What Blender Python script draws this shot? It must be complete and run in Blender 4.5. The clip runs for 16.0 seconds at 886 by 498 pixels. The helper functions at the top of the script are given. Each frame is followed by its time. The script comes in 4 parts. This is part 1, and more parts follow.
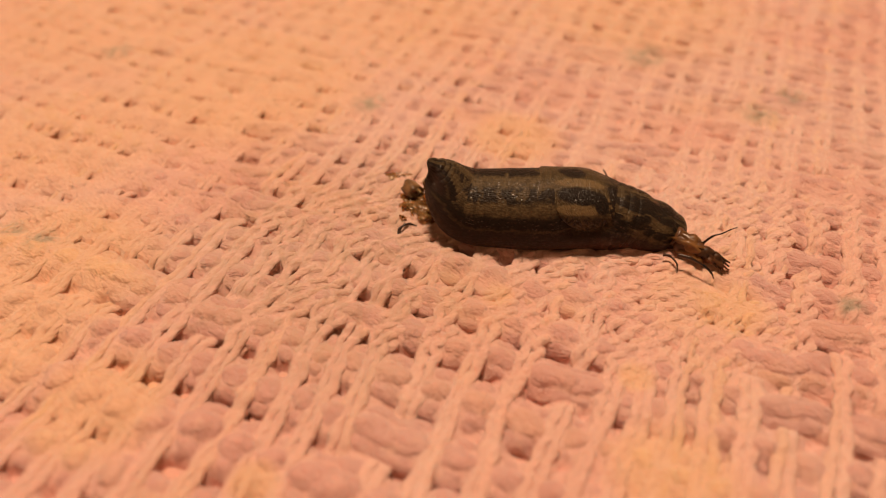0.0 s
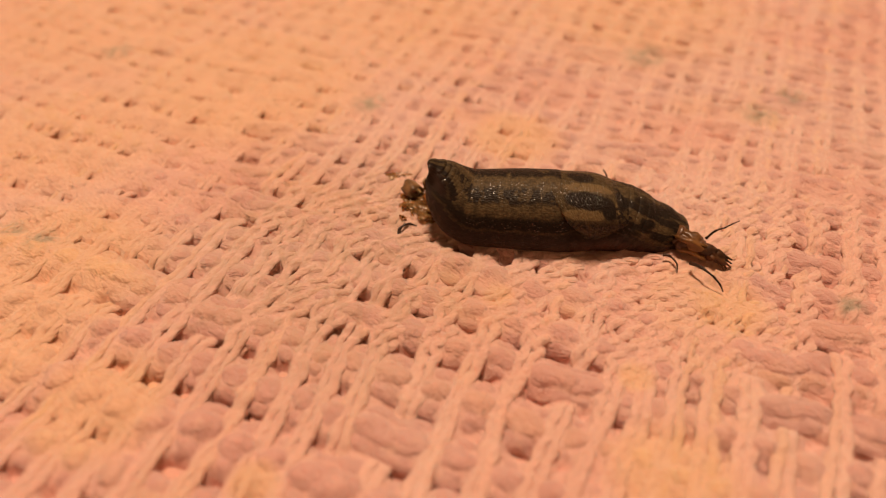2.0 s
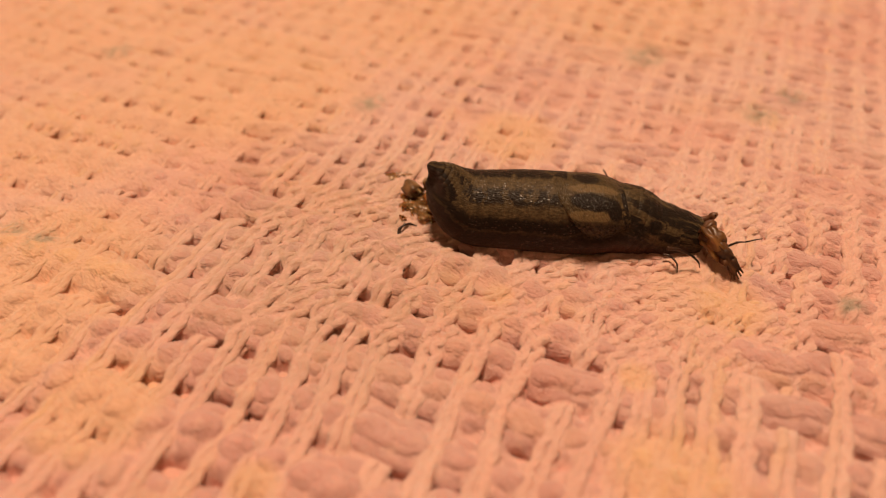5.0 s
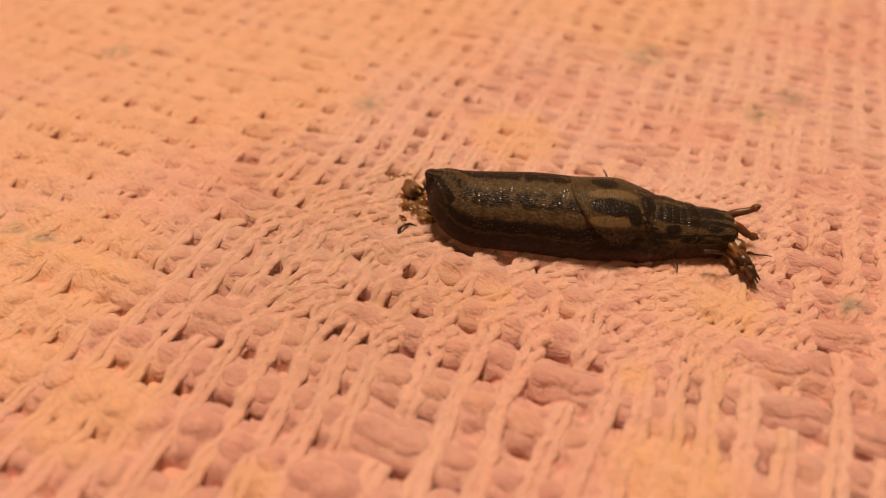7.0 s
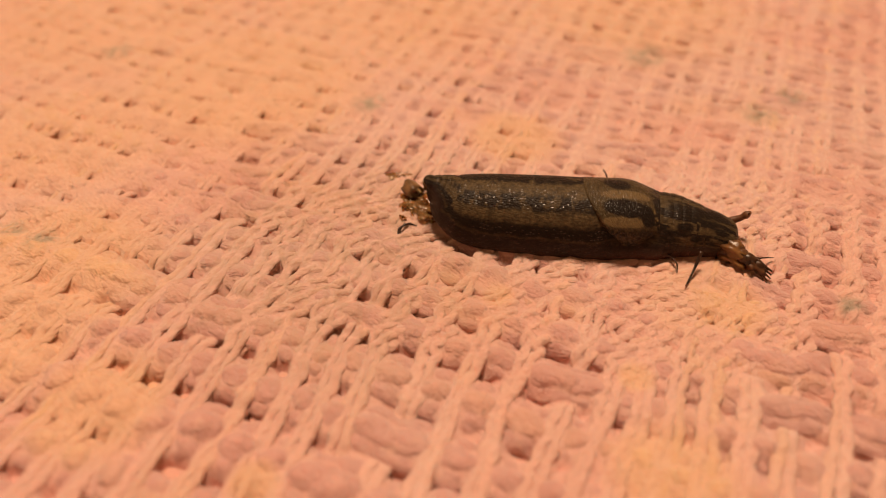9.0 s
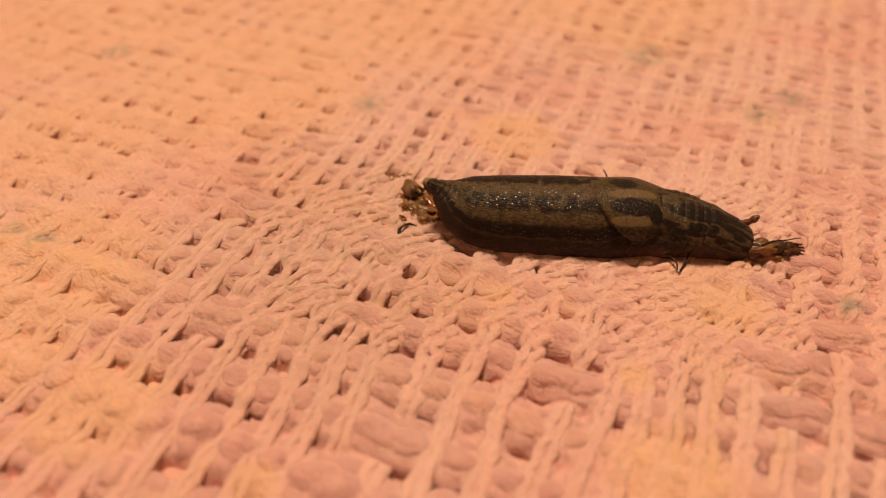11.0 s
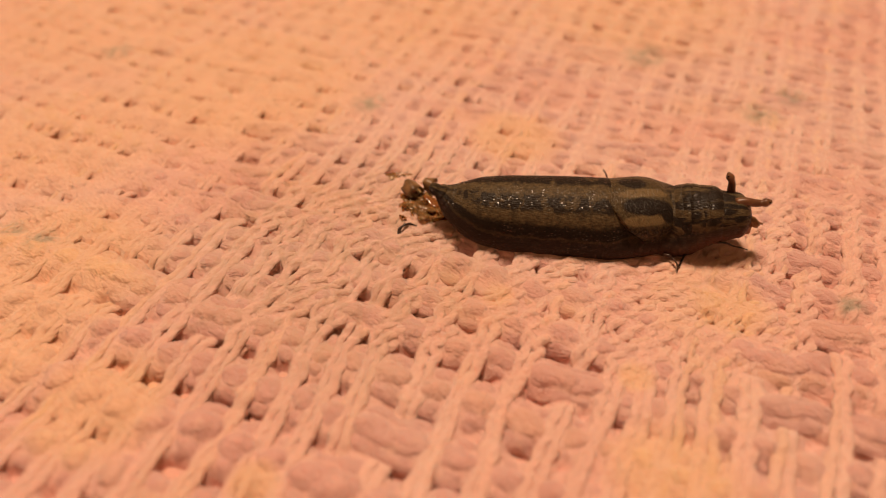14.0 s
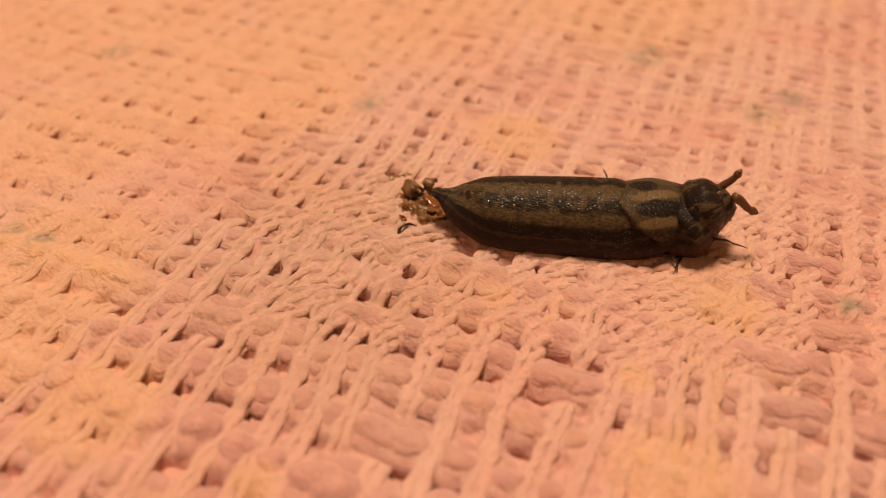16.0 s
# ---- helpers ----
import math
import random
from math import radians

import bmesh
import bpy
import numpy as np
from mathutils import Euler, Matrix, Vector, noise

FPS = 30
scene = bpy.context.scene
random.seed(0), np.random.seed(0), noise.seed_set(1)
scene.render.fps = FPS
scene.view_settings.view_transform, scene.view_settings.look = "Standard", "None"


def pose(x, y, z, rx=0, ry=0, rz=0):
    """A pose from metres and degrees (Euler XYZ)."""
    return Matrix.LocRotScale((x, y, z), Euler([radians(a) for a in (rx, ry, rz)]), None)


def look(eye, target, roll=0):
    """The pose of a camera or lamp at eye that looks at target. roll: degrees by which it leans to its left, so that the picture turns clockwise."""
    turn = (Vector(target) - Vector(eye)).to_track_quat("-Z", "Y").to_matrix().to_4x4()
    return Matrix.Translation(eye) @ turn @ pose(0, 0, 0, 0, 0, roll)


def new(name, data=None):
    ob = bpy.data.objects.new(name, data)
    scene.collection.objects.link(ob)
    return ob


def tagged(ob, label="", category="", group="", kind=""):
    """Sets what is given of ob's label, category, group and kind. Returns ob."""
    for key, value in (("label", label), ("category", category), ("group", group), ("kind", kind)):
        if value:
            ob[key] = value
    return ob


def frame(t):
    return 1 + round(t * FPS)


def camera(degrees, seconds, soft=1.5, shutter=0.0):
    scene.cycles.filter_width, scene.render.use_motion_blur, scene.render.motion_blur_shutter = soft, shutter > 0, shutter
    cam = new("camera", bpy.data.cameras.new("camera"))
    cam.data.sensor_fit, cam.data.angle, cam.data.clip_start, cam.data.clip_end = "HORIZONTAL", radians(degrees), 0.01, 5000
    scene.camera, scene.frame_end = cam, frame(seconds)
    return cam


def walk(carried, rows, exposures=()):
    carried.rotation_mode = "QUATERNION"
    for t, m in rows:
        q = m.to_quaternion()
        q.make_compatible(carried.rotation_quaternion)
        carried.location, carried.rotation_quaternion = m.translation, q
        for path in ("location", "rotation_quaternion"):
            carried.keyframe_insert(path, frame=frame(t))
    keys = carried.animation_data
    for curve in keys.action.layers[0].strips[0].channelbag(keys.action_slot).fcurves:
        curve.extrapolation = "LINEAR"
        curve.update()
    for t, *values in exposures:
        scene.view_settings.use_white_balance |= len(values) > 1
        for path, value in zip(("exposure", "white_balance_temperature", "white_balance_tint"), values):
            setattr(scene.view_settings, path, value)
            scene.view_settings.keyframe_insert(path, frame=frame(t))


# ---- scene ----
# ---- camera: a phone on a stand, held still over the cloth ----
cam = camera(60, 16.0, soft=1.1)
walk(cam, [(0.0, look((0, -0.121, 0.109), (0, 0, 0))), (16.0, look((0, -0.121, 0.109), (0, 0, 0)))], [(0.0, 0.0), (16.0, 0.0)])
cam.data.dof.use_dof = True
cam.data.dof.focus_distance = 0.158
cam.data.dof.aperture_fstop = 8.0

# ---- light: one warm ceiling lamp and dim room light ----
world = bpy.data.worlds.new("room_air")
world.use_nodes = True
world.node_tree.nodes["Background"].inputs[0].default_value = (1.0, 0.62, 0.38, 1)
world.node_tree.nodes["Background"].inputs[1].default_value = 0.05
scene.world = world
lamp_data = bpy.data.lights.new("ceiling_lamp", "AREA")
lamp_data.shape, lamp_data.size, lamp_data.energy, lamp_data.color = "DISK", 0.50, 65.8, (1.0, 0.695, 0.455)
lamp = new("ceiling_lamp", lamp_data)
lamp.matrix_world = look((-0.12, 0.55, 2.26), (0, 0, 0))


# ---- node helpers ----
class Nodes:
    """A short builder for one material's node tree."""

    def __init__(self, name, rough=0.8, spec=0.3):
        self.mat = bpy.data.materials.new(name)
        self.mat.use_nodes = True
        self.tree = self.mat.node_tree
        self.bsdf = self.tree.nodes["Principled BSDF"]
        self.bsdf.inputs["Roughness"].default_value = rough
        self.bsdf.inputs["Specular IOR Level"].default_value = spec

    def put(self, kind, **values):
        n = self.tree.nodes.new(kind)
        for k, v in values.items():
            sock = n.inputs[k.replace("_", " ")]
            if isinstance(v, bpy.types.NodeSocket):
                self.tree.links.new(v, sock)
            else:
                sock.default_value = v
        return n

    def calc(self, op, *args):
        n = self.tree.nodes.new("ShaderNodeMath")
        n.operation = op
        for i, a in enumerate(args):
            if isinstance(a, bpy.types.NodeSocket):
                self.tree.links.new(a, n.inputs[i])
            else:
                n.inputs[i].default_value = a
        return n.outputs[0]

    def step(self, x, lo, hi, a=0.0, b=1.0):
        n = self.tree.nodes.new("ShaderNodeMapRange")
        n.interpolation_type = "SMOOTHSTEP"
        self.tree.links.new(x, n.inputs[0])
        for i, v in enumerate((lo, hi, a, b)):
            n.inputs[i + 1].default_value = v
        return n.outputs[0]

    def noise(self, vec, scale, detail=3.0, rough=0.55):
        return self.put("ShaderNodeTexNoise", Vector=vec, Scale=scale, Detail=detail, Roughness=rough).outputs["Fac"]

    def mix(self, fac, a, b):
        n = self.tree.nodes.new("ShaderNodeMix")
        n.data_type = "RGBA"
        for i, v in ((0, fac), (6, a), (7, b)):
            if isinstance(v, bpy.types.NodeSocket):
                self.tree.links.new(v, n.inputs[i])
            else:
                n.inputs[i].default_value = (*v, 1) if i else v
        return n.outputs[2]

    def spot(self, pos, x, y, r, soft=0.5):
        """1 inside a round patch of the ground at (x, y), 0 outside."""
        sx, sy, _ = pos
        d = self.calc("SQRT", self.calc("ADD", self.calc("POWER", self.calc("SUBTRACT", sx, x), 2.0), self.calc("POWER", self.calc("SUBTRACT", sy, y), 2.0)))
        return self.step(d, r * (1 - soft), r * (1 + soft), 1.0, 0.0)

    def split(self, vec):
        n = self.put("ShaderNodeSeparateXYZ", Vector=vec)
        return n.outputs[0], n.outputs[1], n.outputs[2]

    def join(self, x, y, z):
        return self.put("ShaderNodeCombineXYZ", X=x, Y=y, Z=z).outputs[0]

    def colour(self, c):
        if isinstance(c, bpy.types.NodeSocket):
            self.tree.links.new(c, self.bsdf.inputs["Base Color"])
        else:
            self.bsdf.inputs["Base Color"].default_value = (*c, 1)

    def bump(self, height, strength, distance):
        n = self.put("ShaderNodeBump", Height=height, Strength=strength, Distance=distance)
        self.tree.links.new(n.outputs[0], self.bsdf.inputs["Normal"])


PEACH, MAUVE, ORANGE, GREY = (0.79, 0.525, 0.45), (0.655, 0.400, 0.365), (0.79, 0.485, 0.30), (0.25, 0.24, 0.18)
ORANGE_PATCHES = ((-0.0818, -0.0067, 0.0232), (-0.0590, -0.0407, 0.0117), (-0.0563, 0.0716, 0.0366), (0.0559, -0.0171, 0.0075), (-0.0297, -0.0564, 0.0040), (0.0344, -0.0348, 0.0032), (0.0180, 0.0419, 0.0114), (0.0366, -0.0544, 0.0099), (-0.0799, -0.0279, 0.0115), (0.0107, -0.0148, 0.0034))
GREY_STAINS = ((-0.0936, 0.0054, 0.0027), (-0.0196, 0.0581, 0.0038), (0.0831, 0.0517, 0.0041), (0.0590, 0.0838, 0.0050), (0.0794, -0.0179, 0.0024), (-0.0966, 0.0883, 0.0037), (-0.0849, 0.0011, 0.0030), (0.0939, 0.0595, 0.0038))


def yarn_material(name, dye, along, around, depth, single=False):
    n = Nodes(name, 0.92, 0.12)
    uv = n.put("ShaderNodeUVMap").outputs[0]
    u, v, _ = n.split(uv)
    rnd = n.put("ShaderNodeObjectInfo").outputs["Random"]
    pos = n.put("ShaderNodeTexCoord").outputs["Object"]
    xyz = n.split(pos)
    # colour: pink cotton dye with washed-in orange, fading patch by patch
    patch = n.noise(pos, 28.0, 3.0)
    orange = n.step(patch, 0.47, 0.75, 0.0, 0.55)
    for x, y, r in ORANGE_PATCHES:
        orange = n.calc("MAXIMUM", orange, n.calc("MULTIPLY", n.spot(xyz, x, y, r, 0.45), 0.85))
    for x, y, r in ((-0.105, 0.110, 0.050), (-0.020, 0.125, 0.050), (-0.095, 0.045, 0.030), (0.060, 0.120, 0.040)):
        orange = n.calc("MAXIMUM", orange, n.calc("MULTIPLY", n.spot(xyz, x, y, r, 0.6), 0.75))
    orange = n.calc("ADD", orange, n.step(rnd, 0.6, 1.0, -0.1, 0.25))
    orange = n.calc("MINIMUM", n.calc("MAXIMUM", orange, 0.0), 1.0)
    rosy = n.step(n.noise(pos, 17.0, 2.0), 0.42, 0.66)
    # rosy spots: redder lamp and lens tint painted into the cloth's outer edges
    for x, y, r in ((-0.050, -0.058, 0.045), (-0.085, -0.055, 0.030), (0.030, -0.066, 0.030), (0.092, -0.020, 0.030)):
        rosy = n.calc("MAXIMUM", rosy, n.spot(xyz, x, y, r, 0.6))
    rosy_lit_dye = n.mix(n.calc("MULTIPLY", rosy, 0.8), dye, tuple(a * b for a, b in zip(dye, (1.0, 0.865, 0.83))))
    col = n.mix(orange, rosy_lit_dye, ORANGE)
    fibre = n.noise(n.join(n.calc("MULTIPLY", u, along), n.calc("ADD", n.calc("MULTIPLY", v, around), n.calc("MULTIPLY", u, 3.0)), n.calc("MULTIPLY", rnd, 40.0)), 1.0, 4.0, 0.65)
    col = n.mix(n.step(fibre, 0.25, 0.6, 0.28, 0.0), col, (0.50, 0.20, 0.15))
    blot = n.noise(pos, 210.0, 3.0)
    col = n.mix(n.step(blot, 0.5, 0.75, 0.0, 0.3), col, (0.85, 0.56, 0.44))
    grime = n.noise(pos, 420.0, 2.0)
    # middle of the cloth: soft shade painted into the colour, broken by grime flecks
    grubby_shade = n.calc("MULTIPLY", n.spot(xyz, -0.022, -0.002, 0.034, 0.6), n.step(grime, 0.30, 0.70, 0.12, 0.55))
    col = n.mix(grubby_shade, col, (0.50, 0.325, 0.225))
    stain = 0.0
    for x, y, r in GREY_STAINS:
        stain = n.calc("MAXIMUM", stain, n.spot(xyz, x, y, r, 0.7))
    stain = n.calc("MULTIPLY", stain, n.step(grime, 0.35, 0.65, 0.1, 0.75))
    n.colour(n.mix(stain, col, GREY))
    if single:
        return n.mat
    n.bsdf.inputs["Sheen Weight"].default_value = 0.25
    n.bsdf.inputs["Sheen Roughness"].default_value = 0.6
    ply = n.calc("SINE", n.calc("MULTIPLY", n.calc("ADD", n.calc("MULTIPLY", v, 3.0), n.calc("ADD", n.calc("MULTIPLY", u, 4.0), n.calc("MULTIPLY", fibre, 0.8))), 6.2832))
    crumple = n.calc("ABSOLUTE", n.calc("SUBTRACT", n.noise(pos, 500.0, 4.0, 0.55), 0.5))
    crumple = n.step(crumple, 0.0, 0.16)
    n.bump(n.calc("ADD", n.calc("ADD", n.calc("MULTIPLY", ply, 0.04), n.calc("MULTIPLY", crumple, 0.08)), n.calc("ADD", n.calc("MULTIPLY", fibre, 1.1), n.calc("MULTIPLY", blot, 1.5))), 1.0, depth)
    n.bsdf.inputs["Subsurface Weight"].default_value = 0.2
    n.bsdf.inputs["Subsurface Radius"].default_value = (1.0, 0.55, 0.4)
    n.bsdf.inputs["Subsurface Scale"].default_value = 0.0006
    return n.mat


def plain_material(name, c, rough, bump=0.0, scale=40.0, var=0.12):
    n = Nodes(name, rough, 0.3)
    pos = n.put("ShaderNodeTexCoord").outputs["Object"]
    f = n.noise(pos, scale, 5.0)
    n.colour(n.mix(f, tuple(x * (1 - var) for x in c), tuple(min(1.0, x * (1 + var)) for x in c)))
    if bump:
        n.bump(f, 0.6, bump)
    return n.mat


def skin_material():
    """Slug skin: U is the rest place along the body in centimetres, V the turn round it in degrees / 100 (0 near side, 0.9 back)."""
    n = Nodes("slug_skin", 0.15, 0.22)
    u, v, _ = n.split(n.put("ShaderNodeUVMap").outputs[0])
    wob = n.noise(n.join(n.calc("MULTIPLY", u, 2.2), n.calc("MULTIPLY", v, 5.0), 3.0), 1.0, 3.0)
    w2 = n.noise(n.join(n.calc("MULTIPLY", u, 3.6), n.calc("MULTIPLY", v, 4.0), 9.0), 1.0, 3.0)
    w3 = n.noise(n.join(n.calc("MULTIPLY", u, 9.0), n.calc("MULTIPLY", v, 9.0), 17.0), 1.0, 3.0)
    vv = n.calc("ADD", v, n.calc("ADD", n.calc("MULTIPLY", n.calc("SUBTRACT", wob, 0.5), 0.18), n.calc("MULTIPLY", n.calc("SUBTRACT", w3, 0.5), 0.12)))
    vv = n.calc("SUBTRACT", vv, n.calc("MULTIPLY", n.calc("POWER", n.step(u, 0.0, 1.7, 1.0, 0.0), 2.0), 0.24))

    def band(lo, hi, soft=0.035):
        return n.calc("MULTIPLY", n.step(vv, lo - soft, lo + soft), n.step(vv, hi - soft, hi + soft, 1.0, 0.0))

    def oval(cu, cv, ru, rv, lean=0.0, soft=0.25):
        du = n.calc("SUBTRACT", u, cu)
        dv = n.calc("SUBTRACT", n.calc("SUBTRACT", vv, cv), n.calc("MULTIPLY", du, lean))
        d = n.calc("SQRT", n.calc("ADD", n.calc("POWER", n.calc("DIVIDE", du, ru), 2.0), n.calc("POWER", n.calc("DIVIDE", dv, rv), 2.0)))
        return n.step(d, 1 - soft, 1 + soft, 1.0, 0.0)

    top = lambda *a: a[0] if len(a) == 1 else n.calc("MAXIMUM", a[0], top(*a[1:]))
    dash = n.step(n.calc("ADD", n.calc("SINE", n.calc("ADD", n.calc("MULTIPLY", u, 13.0), n.calc("MULTIPLY", w2, 15.0))), n.calc("MULTIPLY", w3, 2.8)), 0.3, 1.2, 0.22, 0.95)
    tail = top(n.calc("MULTIPLY", band(0.92, 1.42), n.step(w2, 0.28, 0.45)), n.calc("MULTIPLY", band(0.47, 0.71, 0.05), dash), band(0.04, 0.26, 0.05), n.calc("MULTIPLY", band(-0.26, 0.00), 0.8))
    neck = top(oval(5.50, 0.74, 0.40, 0.13), oval(5.45, 0.40, 0.17, 0.13), oval(5.75, 0.20, 0.16, 0.09), oval(6.00, 0.86, 0.36, 0.16), oval(6.12, 0.46, 0.18, 0.10), oval(6.35, 0.24, 0.12, 0.09), n.step(n.noise(n.join(n.calc("MULTIPLY", u, 1.3), n.calc("MULTIPLY", v, 6.0), 23.0), 1.0, 3.0), 0.47, 0.57))
    on_neck = n.step(n.calc("ADD", u, n.calc("MULTIPLY", n.calc("SUBTRACT", wob, 0.5), 1.0)), 4.75, 5.05)
    on_tail = n.calc("SUBTRACT", 1.0, on_neck)
    dark = top(n.calc("MULTIPLY", tail, on_tail), n.calc("MULTIPLY", neck, on_neck))
    fine = n.noise(n.join(n.calc("MULTIPLY", u, 15.0), n.calc("MULTIPLY", v, 24.0), 1.0), 1.0, 3.0)
    tan = n.mix(n.step(fine, 0.25, 0.75), (0.054, 0.0370, 0.0200), (0.118, 0.082, 0.042))
    cloud = n.noise(n.join(n.calc("MULTIPLY", u, 6.0), n.calc("MULTIPLY", v, 8.0), 14.0), 1.0, 3.0)
    tan = n.mix(n.step(cloud, 0.42, 0.70, 0.0, 0.55), tan, (0.026, 0.0175, 0.0105))
    black = n.mix(fine, (0.009, 0.0062, 0.0055), (0.020, 0.0142, 0.0115))
    col = n.mix(n.calc("MULTIPLY", dark, 0.94), tan, black)
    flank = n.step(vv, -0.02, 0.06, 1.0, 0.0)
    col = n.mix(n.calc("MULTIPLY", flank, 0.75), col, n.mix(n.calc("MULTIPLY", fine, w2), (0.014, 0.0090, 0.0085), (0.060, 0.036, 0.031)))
    sole = n.step(vv, -0.34, 0.02, 1.0, 0.0)
    col = n.mix(n.calc("MULTIPLY", n.calc("MULTIPLY", sole, 0.8), n.step(u, 3.2, 5.4, 0.15, 1.0)), col, (0.105, 0.046, 0.033))
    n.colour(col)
    # long warts in rows; only some of them are wet beads that glint
    cells = n.put("ShaderNodeTexVoronoi", Vector=n.join(n.calc("MULTIPLY", u, 14.0), n.calc("MULTIPLY", v, 38.0), 0.0), Scale=1.0)
    wart, pick = cells.outputs["Distance"], n.split(cells.outputs["Color"])[0]
    bead = n.calc("MULTIPLY", n.step(n.calc("ADD", pick, n.calc("MULTIPLY", on_neck, 0.2)), 0.62, 0.70), n.step(wart, 0.30, 0.45, 1.0, 0.0))
    ripple = n.noise(n.join(n.calc("ADD", n.calc("MULTIPLY", u, 26.0), n.calc("MULTIPLY", v, 9.0)), n.calc("MULTIPLY", v, 16.0), 5.0), 1.0, 2.0)
    n.bump(n.calc("ADD", n.calc("MULTIPLY", wart, -0.5), n.calc("MULTIPLY", ripple, 0.5)), 1.0, 0.00020)
    n.tree.links.new(n.calc("SUBTRACT", 0.42, n.calc("MULTIPLY", bead, 0.24)), n.bsdf.inputs["Roughness"])
    n.tree.links.new(n.calc("ADD", 0.07, n.calc("MULTIPLY", bead, 0.44)), n.bsdf.inputs["Specular IOR Level"])
    return n.mat


def mantle_material():
    """Mantle skin: U is the place along the mantle in centimetres from its middle, V the turn round it in degrees / 100."""
    n = Nodes("mantle_skin", 0.3, 0.3)
    u, v, _ = n.split(n.put("ShaderNodeUVMap").outputs[0])
    at = n.join(n.calc("MULTIPLY", u, 4.0), n.calc("MULTIPLY", v, 6.0), 2.0)
    w1, w2 = n.noise(at, 1.0, 2.0), n.noise(at, 2.6, 3.0)
    uu = n.calc("ADD", u, n.calc("MULTIPLY", n.calc("SUBTRACT", w1, 0.5), 0.10))
    vv = n.calc("ADD", v, n.calc("ADD", n.calc("MULTIPLY", n.calc("SUBTRACT", w1, 0.5), -0.06), n.calc("MULTIPLY", n.calc("SUBTRACT", w2, 0.5), 0.05)))

    def oval(cu, cv, ru, rv, lean=0.0, power=2.0, soft=0.16):
        du = n.calc("SUBTRACT", uu, cu)
        dv = n.calc("SUBTRACT", n.calc("SUBTRACT", vv, cv), n.calc("MULTIPLY", du, lean))
        d = n.calc("ADD", n.calc("POWER", n.calc("ABSOLUTE", n.calc("DIVIDE", du, ru)), power), n.calc("POWER", n.calc("ABSOLUTE", n.calc("DIVIDE", dv, rv)), power))
        return n.step(d, 1 - 2 * soft, 1 + 2 * soft, 1.0, 0.0)

    top = lambda *a: a[0] if len(a) == 1 else n.calc("MAXIMUM", a[0], top(*a[1:]))
    # a long kidney-shaped spot with a drooping front end, an oval spot on the back, blotches towards the head
    spots = top(oval(0.13, 0.595, 0.48, 0.115, -0.06, 3.0), oval(0.54, 0.505, 0.15, 0.17, -0.35, 2.4), oval(-0.04, 1.00, 0.28, 0.115, -0.10), oval(0.30, 1.24, 0.45, 0.09, -0.12))
    front = n.step(n.calc("ADD", u, n.calc("MULTIPLY", n.calc("SUBTRACT", w2, 0.5), 0.5)), 0.60, 0.78)
    spots = top(spots, n.calc("MULTIPLY", front, n.step(w2, 0.43, 0.52)), oval(0.84, 0.70, 0.15, 0.20))
    low = n.step(vv, 0.26, 0.36, 1.0, 0.0)
    spots = top(spots, n.calc("MULTIPLY", low, n.step(w2, 0.42, 0.60, 0.25, 0.95)))
    fine = n.noise(n.join(n.calc("MULTIPLY", u, 15.0), n.calc("MULTIPLY", v, 24.0), 1.0), 1.0, 3.0)
    tan = n.mix(n.step(fine, 0.25, 0.75), (0.042, 0.0285, 0.0145), (0.092, 0.063, 0.031))
    pale = top(oval(0.06, 0.40, 0.46, 0.075), oval(0.12, 0.80, 0.55, 0.07), oval(0.75, 0.52, 0.08, 0.18))
    tan = n.mix(n.calc("MULTIPLY", pale, 0.75), tan, (0.165, 0.110, 0.052))
    tan = n.mix(n.step(w2, 0.50, 0.72, 0.0, 0.5), tan, (0.036, 0.024, 0.014))
    black = n.mix(fine, (0.008, 0.0055, 0.0048), (0.018, 0.0128, 0.0105))
    col = n.mix(n.calc("MULTIPLY", spots, 0.95), tan, black)
    n.colour(col)
    # ripples like a finger's print, with wet crests
    wave = n.calc("SINE", n.calc("ADD", n.calc("ADD", n.calc("MULTIPLY", u, 95.0), n.calc("MULTIPLY", v, 60.0)), n.calc("MULTIPLY", w1, 34.0)))
    grain = n.noise(n.join(n.calc("MULTIPLY", u, 30.0), n.calc("MULTIPLY", v, 34.0), 7.0), 1.0, 2.0)
    n.bump(n.calc("ADD", n.calc("MULTIPLY", wave, 0.16), n.calc("MULTIPLY", grain, 1.0)), 1.0, 0.00020)
    wet = n.step(grain, 0.48, 0.62)
    n.tree.links.new(n.calc("SUBTRACT", 0.40, n.calc("MULTIPLY", wet, 0.18)), n.bsdf.inputs["Roughness"])
    n.tree.links.new(n.calc("ADD", 0.04, n.calc("MULTIPLY", wet, 0.46)), n.bsdf.inputs["Specular IOR Level"])
    return n.mat


def wet_material(name, dark, light, rough=0.2, trans=0.0, scale=300.0):
    n = Nodes(name, rough, 0.38)
    pos = n.put("ShaderNodeTexCoord").outputs["Object"]
    f = n.noise(pos, scale, 4.0)
    n.colour(n.mix(n.step(f, 0.35, 0.65), dark, light))
    n.bsdf.inputs["Transmission Weight"].default_value = trans
    n.bump(f, 0.5, 0.0003)
    return n.mat


